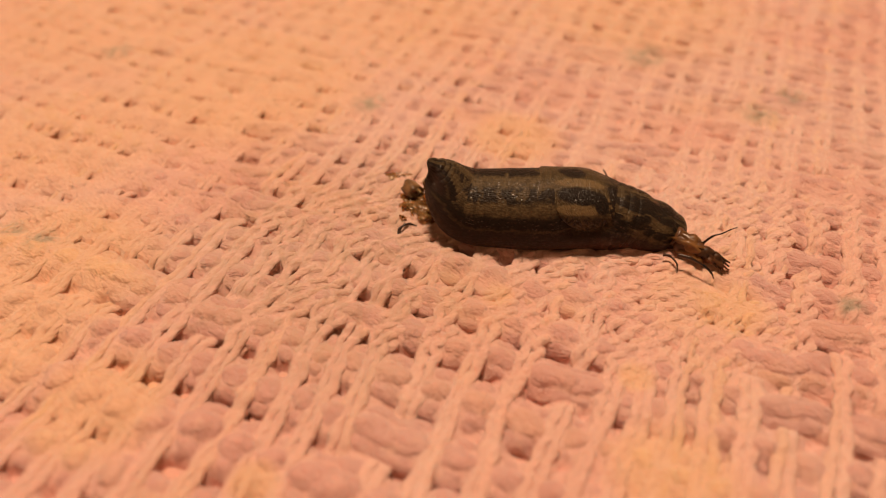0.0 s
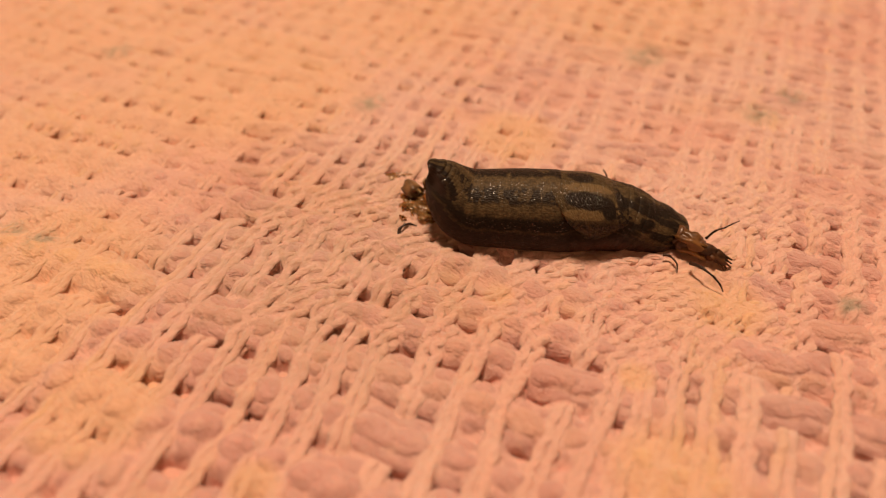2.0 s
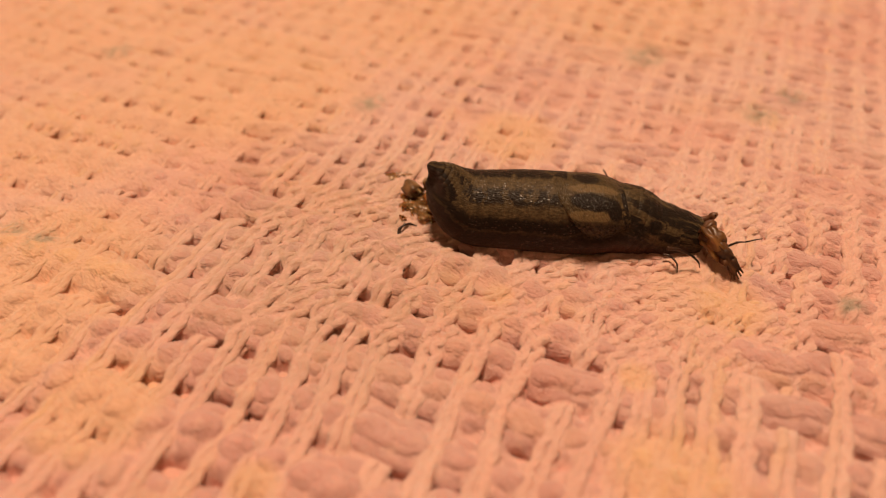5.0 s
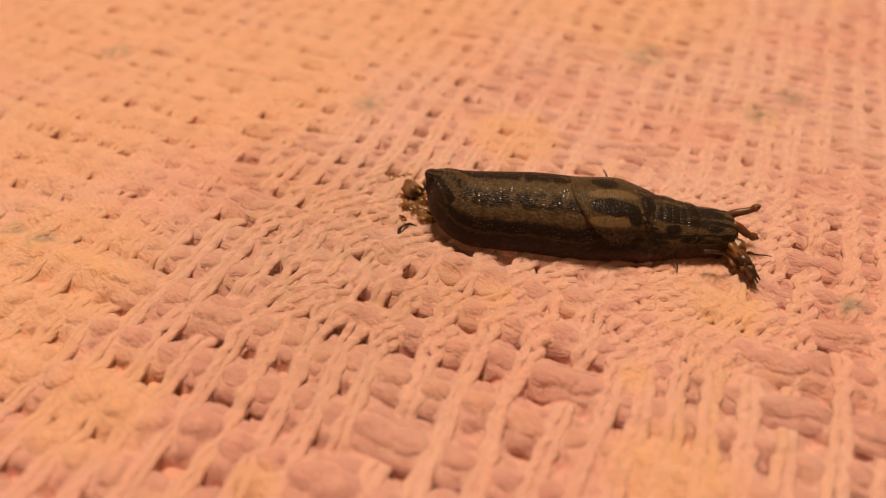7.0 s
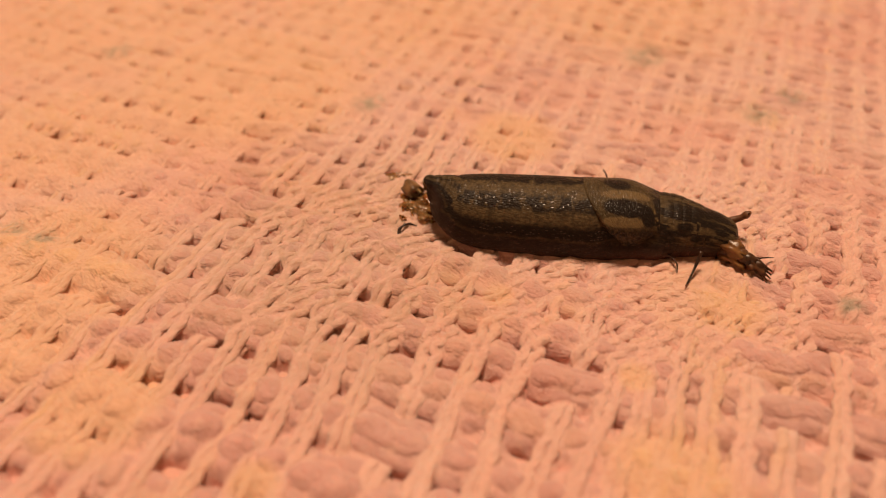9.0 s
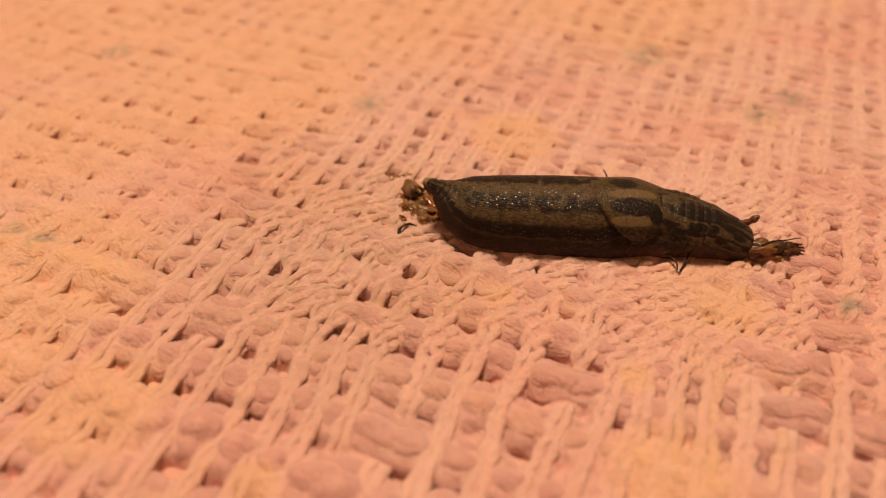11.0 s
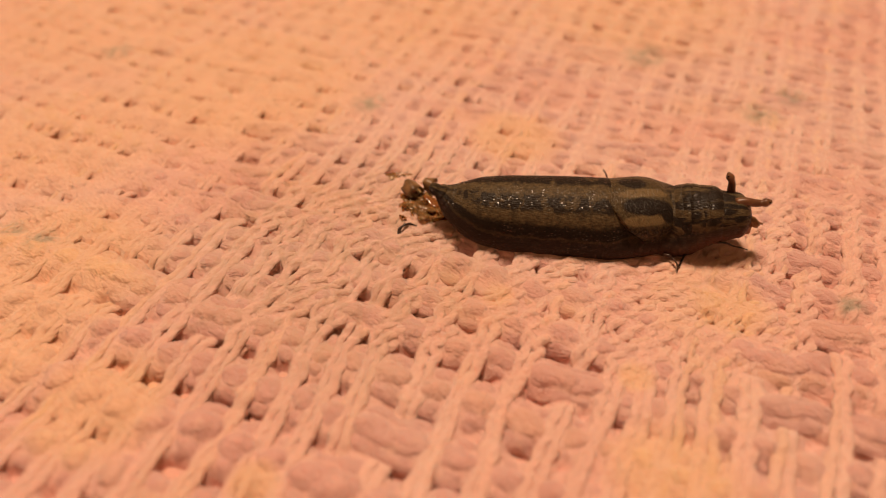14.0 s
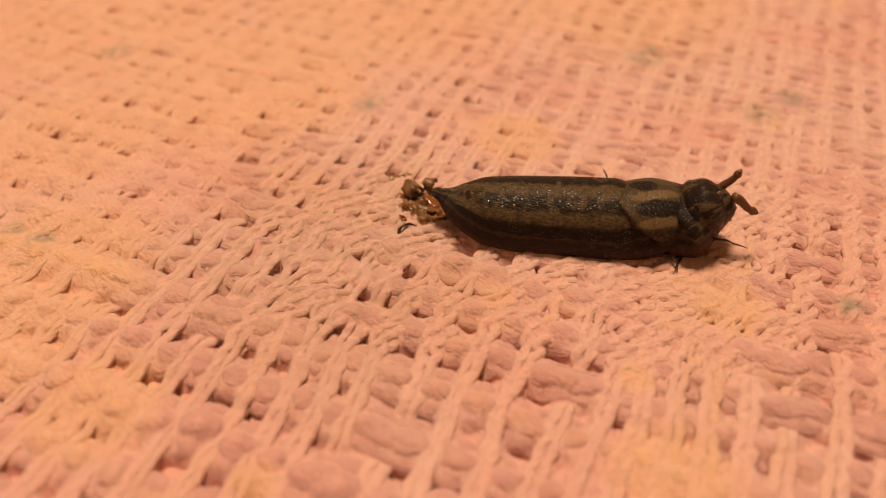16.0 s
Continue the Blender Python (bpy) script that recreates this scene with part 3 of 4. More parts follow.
def nap(blanket):
    """The felted nap: washed cotton that has closed up the hollows between the threads."""
    cell, x0, y0 = 0.00042, -0.166, -0.078
    nx, ny = 790, 530
    top = np.full((ny, nx), -0.0022)
    for ob in blanket.children:
        if ob.name.startswith("backing"):
            continue
        co = np.zeros(len(ob.data.vertices) * 3, np.float32)
        ob.data.vertices.foreach_get("co", co)
        co = co.reshape(-1, 3)
        i = np.clip(((co[:, 1] - y0) / cell).astype(int), 0, ny - 1)
        j = np.clip(((co[:, 0] - x0) / cell).astype(int), 0, nx - 1)
        np.maximum.at(top, (i, j), co[:, 2])
    # close pinholes between the thread points, then soften
    wide = np.pad(top, 1, mode="edge")
    wide = np.max([wide[a:a + ny, b:b + nx] for a in range(3) for b in range(3)], axis=0)
    top = np.where(top < wide - 0.0008, wide - 0.0003, top)
    soft = blur(top, NAP_SOFT)
    gx = x0 + (np.arange(nx) + 0.5) * cell
    gy = y0 + (np.arange(ny) + 0.5) * cell
    X, Y = np.meshgrid(gx, gy)
    fx, fy = X.ravel(), Y.ravel()
    pu, pv = fx * E_U[0] + fy * E_U[1], fx * E_V[0] + fy * E_V[1]
    hole = np.concatenate([pulled(pu[k:k + 20000], pv[k:k + 20000], 1.3) for k in range(0, len(pu), 20000)])
    still = calm(pu, pv).reshape(ny, nx)
    Z = soft + NAP_RISE + 0.00014 * braided(pu, pv).reshape(ny, nx)
    Z = Z * (1 - still) + (blur(Z, 3.2) + 0.00042) * still
    Z -= 0.0017 * hole.reshape(ny, nx)
    # the seams between neighbouring rows stay open here and there
    pw = pv - wander(pu, pv, 3.3, 0.0012)
    row = np.clip(np.searchsorted(SEAMS, pw), 1, len(SEAMS) - 1)
    seam = np.exp(-(np.minimum(pw - SEAMS[row - 1], SEAMS[row] - pw) / 0.0011) ** 2)
    loose = np.clip(0.48 + 2.2 * np.array([noise.noise(Vector((a * 130, b * 130, 8.0))) for a, b in zip(pu, pv * 2)]), 0, 1)
    Z -= 0.0024 * (seam * loose).reshape(ny, nx) * (1 - 0.4 * still)
    Z += 0.00007 * (np.sin(X * 5200 + 3 * np.sin(Y * 2100)) * np.sin(Y * 4700 + 2 * np.sin(X * 2600)))
    Z += still * np.array([0.00020 * noise.noise(Vector((a * 420, b * 700, 4.0))) - 0.00045 * max(0.0, noise.noise(Vector((a * 330 + b * 60, b * 190, 14.0))) - 0.18) for a, b in zip(pu, pv)]).reshape(ny, nx)
    keep = in_sight(X, Y, 0.010)
    index = -np.ones((ny, nx), int)
    index[keep] = np.arange(keep.sum())
    quad = np.stack([index[:-1, :-1], index[:-1, 1:], index[1:, 1:], index[1:, :-1]], -1).reshape(-1, 4)
    quad = quad[(quad >= 0).all(1)]
    verts = np.stack([X[keep], Y[keep], Z[keep]], 1)
    me = bpy.data.meshes.new("felted_nap")
    me.vertices.add(len(verts))
    me.vertices.foreach_set("co", verts.astype(np.float32).ravel())
    me.loops.add(quad.size)
    me.loops.foreach_set("vertex_index", quad.astype(np.int32).ravel())
    me.polygons.add(len(quad))
    me.polygons.foreach_set("loop_start", np.arange(0, quad.size, 4, dtype=np.int32))
    me.polygons.foreach_set("use_smooth", np.ones(len(quad), bool))
    layer = me.uv_layers.new(name="UVMap")
    flat = verts[quad.ravel()][:, :2]
    layer.data.foreach_set("uv", np.stack([(flat @ E_U) * 100, (flat @ E_V) * 200], 1).astype(np.float32).ravel())
    me.update(calc_edges=True)
    me.materials.append(NAP)
    ob = tagged(new("felted_nap", me), "felted pink cotton between the threads", kind="stuff")
    ob.parent = blanket


def fuzz(blanket):
    """Short cotton fibres that stand off the threads and soften their edges."""
    g = np.random.RandomState(17)
    pts, sides = [], []
    for ob in blanket.children:
        if not ob.name.startswith(("warp", "weft", "felted")):
            continue
        me = ob.data
        co = np.zeros(len(me.vertices) * 3, np.float32)
        no = np.zeros(len(me.vertices) * 3, np.float32)
        me.vertices.foreach_get("co", co)
        me.vertex_normals.foreach_get("vector", no)
        co, no = co.reshape(-1, 3), no.reshape(-1, 3)
        up = np.flatnonzero((no[:, 2] > -0.2) & (co[:, 2] > -0.0016))
        take = g.choice(up, size=len(up) // 9, replace=False)
        pts.append(co[take])
        sides.append(no[take])
    p, n = np.concatenate(pts), np.concatenate(sides)
    count = len(p)
    d = g.normal(size=(count, 3)).astype(np.float32)
    d -= n * (d * n).sum(1)[:, None]
    d /= np.linalg.norm(d, axis=1)[:, None]
    w = np.cross(n, d) * 0.000055
    size = (g.uniform(0.0005, 0.0016, count)[:, None]).astype(np.float32)
    lift = g.uniform(0.03, 0.25, count)[:, None]
    mid = p + d * size * 0.5 + n * size * lift * 0.7
    end = p + d * size + n * size * lift * g.uniform(-0.2, 1.0, count)[:, None]
    root = p - n * 0.00005
    verts = np.stack([root - w, root + w, mid - w, mid + w, end], 1).reshape(-1, 3)
    k = np.arange(count)[:, None] * 5
    tris = np.concatenate([k + np.array([[0, 1, 3]]), k + np.array([[0, 3, 2]]), k + np.array([[2, 3, 4]])], 0)
    me = bpy.data.meshes.new("cotton_fuzz")
    me.vertices.add(len(verts))
    me.vertices.foreach_set("co", verts.astype(np.float32).ravel())
    me.loops.add(tris.size)
    me.loops.foreach_set("vertex_index", tris.astype(np.int32).ravel())
    me.polygons.add(len(tris))
    me.polygons.foreach_set("loop_start", np.arange(0, tris.size, 3, dtype=np.int32))
    me.update(calc_edges=True)
    me.materials.append(FIBRE)
    ob = tagged(new("cotton_fuzz", me), "pale pink cotton fuzz", kind="stuff")
    ob.parent = blanket


cloth()

# ---- the slug ----
BODY_AT = pose(0.01364, 0.00295, 0.0, 0, 0, -6.04)
REST_S = (0.0, 2.9, 8.7, 14.6, 26.2, 35.3, 41.4, 50.4, 55.3, 61.2, 64.7, 66.4)
REST_R = (1.1, 4.3, 6.8, 7.6, 8.1, 8.2, 8.35, 7.75, 5.9, 4.9, 4.1, 2.6)
SLICES = sorted([i * 1.66 for i in range(36)] + [0.8, 2.5, 4.1])


def rest_radius(s):
    """Body radius in millimetres at the rest place s."""
    w = np.array([max(0.0, 1 - abs(k) / 3.0) for k in (-2, -1, 0, 1, 2)])
    return float(sum(a * np.interp(s + k * 0.7, REST_S, REST_R) for a, k in zip(w, (-2, -1, 0, 1, 2))) / w.sum())


def body_slice(name, s, half, parent, radius=None, power=4.0):
    """A closed barrel of the body round the rest place s; its skin carries the pattern of that place."""
    ring, rows = 40, 21
    t = np.sin(np.linspace(-np.pi / 2, np.pi / 2, rows))
    x = t * half
    dome = np.sqrt(np.clip(1 - np.abs(t) ** power, 0, 1))
    ang = np.radians(np.linspace(-90, 270, ring + 1))
    P = np.zeros((rows, ring, 3))
    for i in range(rows):
        r = (radius if radius else rest_radius(min(max(s + x[i], 0), 66.4))) * dome[i] / 1000
        ca, sa = np.cos(ang[:-1]), np.sin(ang[:-1])
        r = r * (1 - float(np.interp(s + x[i], (35, 39, 44, 50, 54), (0, 0.16, 0.22, 0.20, 0))) * ease(np.clip((sa + 0.25) / 0.4, 0, 1)))
        low = np.where(sa < 0, float(np.interp(s, (4, 14, 44, 52), (0.66, 0.90, 0.90, 1.25))), 0.97)
        flat = float(np.interp(s, (4, 12, 44, 52), (0.92, 0.74, 0.74, 0.92)))
        P[i, :, 0] = x[i] / 1000
        P[i, :, 1] = -1.08 * r * np.sign(ca) * np.abs(ca) ** np.where(sa < 0, flat, 0.92) * (1 + float(np.interp(s, (2, 8, 34, 46), (0, 0.30, 0.24, 0))) * np.clip(-sa, 0, 0.6))
        P[i, :, 2] = r * low * sa
    uu = np.repeat(((s + x) / 10)[:, None], ring + 1, 1)
    vv = np.repeat((np.degrees(ang) / 100)[None, :], rows, 0)
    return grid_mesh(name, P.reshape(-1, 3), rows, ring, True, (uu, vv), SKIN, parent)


def mantle_piece(parent):
    """The mantle: one thick flap over back and flanks, with a bowed rear rim that stands off the back and a hem along the flank."""
    ring, rows = 72, 44
    ang = np.radians(np.linspace(-90, 270, ring + 1))
    v = np.degrees(ang) / 100
    off = np.abs(np.where(v > 1.3, 2.6 - v, v) - 0.95)
    rear = -7.6 + np.minimum(np.where((v < 0.95) | (v > 1.65), 9.5, 5.0) * np.minimum(off, 1.0) ** 1.8, 8.0)
    f = np.concatenate([np.linspace(0, 0.10, 9), np.linspace(0.10, 1.0, rows - 8)[1:]])
    X = rear[None, :] + (10.8 - rear[None, :]) * f[:, None]
    body = np.array([[rest_radius(40.0 + 1.12 * q) for q in line] for line in X])
    run = X - rear[None, :]
    lip = 0.34 - 1.6 * np.clip(1 - run / 0.7, 0, 1) ** 2
    lip -= 1.7 * ease(np.clip((X - 2.5) / 8.3, 0, 1))
    hem = np.clip((np.minimum(v, 1.8 - v) - 0.08) / 0.22, 0, 1)
    r = (body + lip - 1.1 * (1 - ease(hem))[None, :]) / 1000
    ca, sa = np.cos(ang)[None, :], np.sin(ang)[None, :]
    P = np.stack([X / 1000, -1.08 * r * np.sign(ca) * np.abs(ca) ** np.where(sa < 0, 0.74, 0.92), r * np.where(sa < 0, 0.74, 0.97) * sa], -1)[:, :-1]
    vv = np.repeat(v[None, :], rows, 0)
    ob = grid_mesh("mantle", P.reshape(-1, 3), rows, ring, True, (X / 10, vv), MANTLE_SKIN, parent)
    return tagged(ob, "glossy tan mantle with a black kidney-shaped spot")


def head_piece(parent):
    """The head with the front of the neck: its snout lies at the origin, it reaches back along -x."""
    ring, rows = 40, 30
    x = -13.0 * (1 - np.sin(np.linspace(0, np.pi / 2, rows)))
    r = np.interp(x, (-13, -11, -8, -5, -3, -1.5, -0.6, 0), (5.2, 5.5, 5.0, 4.75, 4.3, 3.3, 2.2, 0.0))
    r = np.where(x > -3, 4.35 * np.sqrt(np.clip(1 - (np.abs(x + 3) / 3) ** 2.2, 0, 1)), r)
    r[0] = 0.0
    ang = np.radians(np.linspace(-90, 270, ring + 1))
    P = np.zeros((rows, ring, 3))
    for i in range(rows):
        ca, sa = np.cos(ang[:-1]), np.sin(ang[:-1])
        P[i, :, 0] = x[i] / 1000
        P[i, :, 1] = -1.05 * r[i] / 1000 * ca
        P[i, :, 2] = r[i] / 1000 * np.where(sa < 0, 1.30, 0.95) * sa - 0.0004 * np.exp(x[i] / 3)
    uu = np.repeat(((66.4 + x) / 10)[:, None], ring + 1, 1)
    vv = np.repeat((np.degrees(ang) / 100)[None, :], rows, 0)
    head = grid_mesh("head", P.reshape(-1, 3), rows, ring, True, (uu, vv), SKIN, parent)
    lips = part("mouth", blob_bm((0.0020, 0.0024, 0.0017), 6, 0.35, 2), LIPS, head, "wet reddish mouth")
    lips.location = (-0.0020, -0.0009, -0.0027)
    return head


def tentacle(name, parent, length, r, knob):
    """A stalk with a knob at the origin, reaching back along -x."""
    n = 14
    pts = [(-length + length * k / (n - 1) + 0.0004 * (k == n - 1), 0, 0.00025 * math.sin(k * 0.5)) for k in range(n)]
    rad = [r * (1.45 - 0.6 * k / (n - 1)) for k in range(n)]
    rad[-4:] = [r * 0.92, knob, knob * 0.96, knob * 0.35]
    ob = part(name, tube_bm(pts, rad, 12, 3, 0.03), TENTACLE, parent, "reddish-brown fleshy eye stalk")
    return ob


def slug():
    body = tagged(new("slug"), "wet dark brown slug with black stripes and a spotted mantle", "slug")
    body.matrix_world = BODY_AT
    parts = []
    for s in SLICES:
        kind = "tail_segment" if s < 34.5 else "trunk_segment" if s < 51.5 else "neck_segment"
        half = min(6.2, 2.0 + 0.6 * s, float(np.interp(s, (42, 50, 56), (6.2, 4.4, 3.4))))
        parts.append((s, body_slice(kind, s, half, body, None, 2.2 if s < 7 else float(np.interp(s, (44, 50), (4.0, 2.3))))))
    collars = [body_slice("collar", 53.0, 6.5, body, 5.9, 2.2), body_slice("collar", 56.5, 6.5, body, 5.6, 2.2)]
    collars.append(head_piece(body))
    return body, parts, collars, mantle_piece(body)


SLUG, SLUG_PARTS, COLLARS, MANTLE = slug()
FAR_EYE = tentacle("upper_tentacle", SLUG, 0.0064, 0.00068, 0.00084)
NEAR_EYE = tentacle("upper_tentacle", SLUG, 0.0064, 0.00072, 0.00090)
LOW_EYE = tentacle("lower_tentacle", SLUG, 0.0040, 0.00060, 0.00070)
for stalk in (FAR_EYE, NEAR_EYE):
    eye = part("eye_spot", blob_bm((0.0002, 0.0002, 0.0002), 1, 0.0, 1), EYE_DARK, stalk, "black eye spot")
    eye.location = (-0.0001, -0.0005, 0.0002)


# ---- the insect that is being eaten; its far end lies at the origin, its body reaches back along -x ----
def leg_bm(points, r, seed):
    pts = bend(points, 5)
    n = len(pts)
    return tube_bm(pts, [taper(k, n, r, 0.45) * (1.35 if k % 5 == 0 else 1.0) for k in range(n)], 7, seed, 0.08)


def insect():
    """One torn-up insect: its carcass and its loose legs move each on their own."""
    bug = tagged(new("half_eaten_insect"), "half-eaten brown insect with amber flesh and loose dark legs", "insect")
    bug.matrix_world = BODY_AT
    n = 16
    pts = [(-0.0125 + 0.0088 * k / (n - 1), 0.0003 * math.sin(k), -0.0006 * math.sin(k * 0.35)) for k in range(n)]
    carcass = part("abdomen", tube_bm(pts, [0.0019 * (1.0 - 0.5 * (k / (n - 1)) ** 2) * (1 + 0.10 * math.sin(k * 2.1)) for k in range(n)], 14, 5, 0.12), CHITIN, bug, "ribbed brown abdomen in the slug's mouth")
    flesh = part("flesh", blob_bm((0.0036, 0.0016, 0.0011), 4, 0.9), AMBER, carcass, "torn amber flesh")
    flesh.location = (-0.0082, -0.0004, -0.0009)
    back = part("flesh", blob_bm((0.0034, 0.0017, 0.0013), 12, 0.7), AMBER, carcass, "torn amber flesh")
    back.location = (-0.0086, -0.0003, 0.0009)
    thorax = part("thorax", blob_bm((0.0026, 0.0013, 0.0011), 2, 0.8), CHITIN, carcass)
    thorax.location = (-0.0040, 0, 0.0002)
    for k in range(5):
        a = -1.0 + 0.5 * k
        part("bunched_leg", leg_bm([(-0.0042, 0.0003 * a, 0.0003 * a), (-0.0026, 0.0006 * a, 0.0007 * a + 0.0003), (-0.0012, 0.0007 * a, 0.0008 * a), (0.0004 - 0.0006 * abs(a), 0.0009 * a, 0.0011 * a - 0.0004)], 0.00034, k), CHITIN, carcass)
    return bug, carcass


BUG, CARCASS = insect()


def loose_leg(label, points, r, seed):
    shin = part("leg", leg_bm(points[:3], r, seed), LEG_SHELL, BUG, label)
    part("foot", leg_bm(points[2:], r * 0.62, seed + 1), LEG_SHELL, shin)
    return shin


SCRAP = part("flesh_scrap", blob_bm((0.0030, 0.0011, 0.0010), 9, 0.5, 2), AMBER, BUG, "amber scrap of flesh in the slug's mouth")
LEG_LONG = loose_leg("thin dark leg", [(-0.0075, 0, 0), (-0.005, 0, 0.0006), (-0.0032, 0, 0.0002), (-0.0015, 0, 0.0002), (0, 0, 0)], 0.00026, 4)
LEG_LOW = loose_leg("bent brown leg", [(-0.0085, 0, 0), (-0.0062, 0, 0.0010), (-0.0030, 0, 0.0012), (-0.0012, 0, 0.0006), (0, 0, -0.0004)], 0.00038, 7)
hooked = loose_leg("hooked black leg lying on the blanket", [(0.0028, -0.0006, 0.0026), (0.0038, -0.0010, 0.0027), (0.0046, -0.0017, 0.0025), (0.0052, -0.0030, 0.0020), (0.0050, -0.0045, 0.0012)], 0.00034, 11)
hooked.matrix_basis = BODY_AT.inverted() @ pose(0.0425, -0.0040, 0.0)
bristle = loose_leg("short black leg end standing behind the slug", [(0, 0, 0), (-0.0006, 0, 0.0022), (-0.0012, 0, 0.0040), (-0.0018, 0, 0.0050), (-0.0022, 0, 0.0056)], 0.00030, 13)
bristle.matrix_basis = BODY_AT.inverted() @ pose(0.0385, 0.0205, 0.0003)


# ---- the yellow mess behind the tail ----
def mess():
    goo = tagged(new("mucus_clump"), "glossy yellow and amber mucus clump trodden into the weave", "mucus")
    rnd = random.Random(8)
    for k in range(36):
        t = rnd.random()
        x, y = -0.0076 + 0.0072 * t + rnd.uniform(-0.0014, 0.0014), 0.0158 - 0.0070 * t + rnd.uniform(-0.0026, 0.0026)
        size = rnd.uniform(0.0006, 0.0014)
        ob = part("mucus_drop", blob_bm((size * rnd.uniform(1.1, 2.2), size * rnd.uniform(0.9, 1.6), size * rnd.uniform(0.30, 0.6)), k, 0.6, 2), RED_GOO if (x > -0.0034 and y > 0.0105 and rnd.random() < 0.7) else GOO, goo)
        ob.location = (x, y, 0.0008 + rnd.uniform(0, 0.0007))
        ob.rotation_euler = (rnd.uniform(-0.4, 0.4), rnd.uniform(-0.4, 0.4), rnd.uniform(0, 6.28))
    for k, (x, y, sx, sy) in enumerate(((-0.0124, 0.0240, 0.0020, 0.0010), (-0.0102, 0.0252, 0.0022, 0.0006), (-0.0008, 0.0084, 0.0016, 0.0011))):
        ob = part("mucus_film", blob_bm((sx, sy, 0.0004), k + 40, 0.7, 2), GOO, goo)
        ob.location = (x, y, 0.0010)
    for k in range(30):
        x, y = rnd.uniform(-0.0095, -0.0005), rnd.uniform(0.0080, 0.0165)
        pts = bend([(x, y, 0.0004), (x + rnd.uniform(-0.0012, 0.0012), y + rnd.uniform(-0.001, 0.001), rnd.uniform(0.0012, 0.0030)), (x + rnd.uniform(-0.0025, 0.0025), y + rnd.uniform(-0.002, 0.002), 0.0004)], 5)
        part("mucus_string", tube_bm(pts, [rnd.uniform(0.0001, 0.00022)] * len(pts), 6, k, 0.2), GOO, goo)
    return goo


mess()


def curled_scrap(label, at, r, width, turn, yaw, start=0.0):
    """A curled scrap of brown wing or skin, a thick bent sheet."""
    bm = bmesh.new()
    n = 18
    rows = []
    for k in range(n):
        a = start + turn * k / (n - 1)
        rr = r * (1 - 0.3 * k / n)
        rows.append([bm.verts.new((rr * math.cos(a), w * width * (1 + 0.2 * math.sin(k)), r + rr * math.sin(a) + 0.0002 * math.sin(3 * w + k))) for w in (-0.5, -0.2, 0.15, 0.5)])
    for p, q in zip(rows, rows[1:]):
        for j in range(3):
            bm.faces.new((p[j], p[j + 1], q[j + 1], q[j]))
    ob = tagged(new("insect_scrap"), label, "insect remains")
    skin = part("skin", bm, HUSK, ob)
    mod = skin.modifiers.new("thick", "SOLIDIFY")
    mod.thickness = 0.0003
    ob.matrix_world = pose(*at, 0, 0, yaw)
    return ob


curled_scrap("curled brown insect skin stuck in the yellow mucus", (-0.0070, 0.0165, 0.0008), 0.0021, 0.0036, 3.9, 35)
curled_scrap("curled glossy brown insect skin beside the slug's tail", (-0.0030, 0.0186, 0.0010), 0.0018, 0.0024, 4.6, 75)
claw = loose_leg("dark hooked leg end sunk in the weave", [(-0.0016, -0.0022, 0.0004), (-0.0014, -0.0010, 0.0012), (-0.0004, 0.0000, 0.0015), (0.0008, 0.0004, 0.0014), (0.0022, 0.0003, 0.0008)], 0.00042, 17)
claw.matrix_basis = BODY_AT.inverted() @ pose(-0.0079, 0.0060, 0.0002)


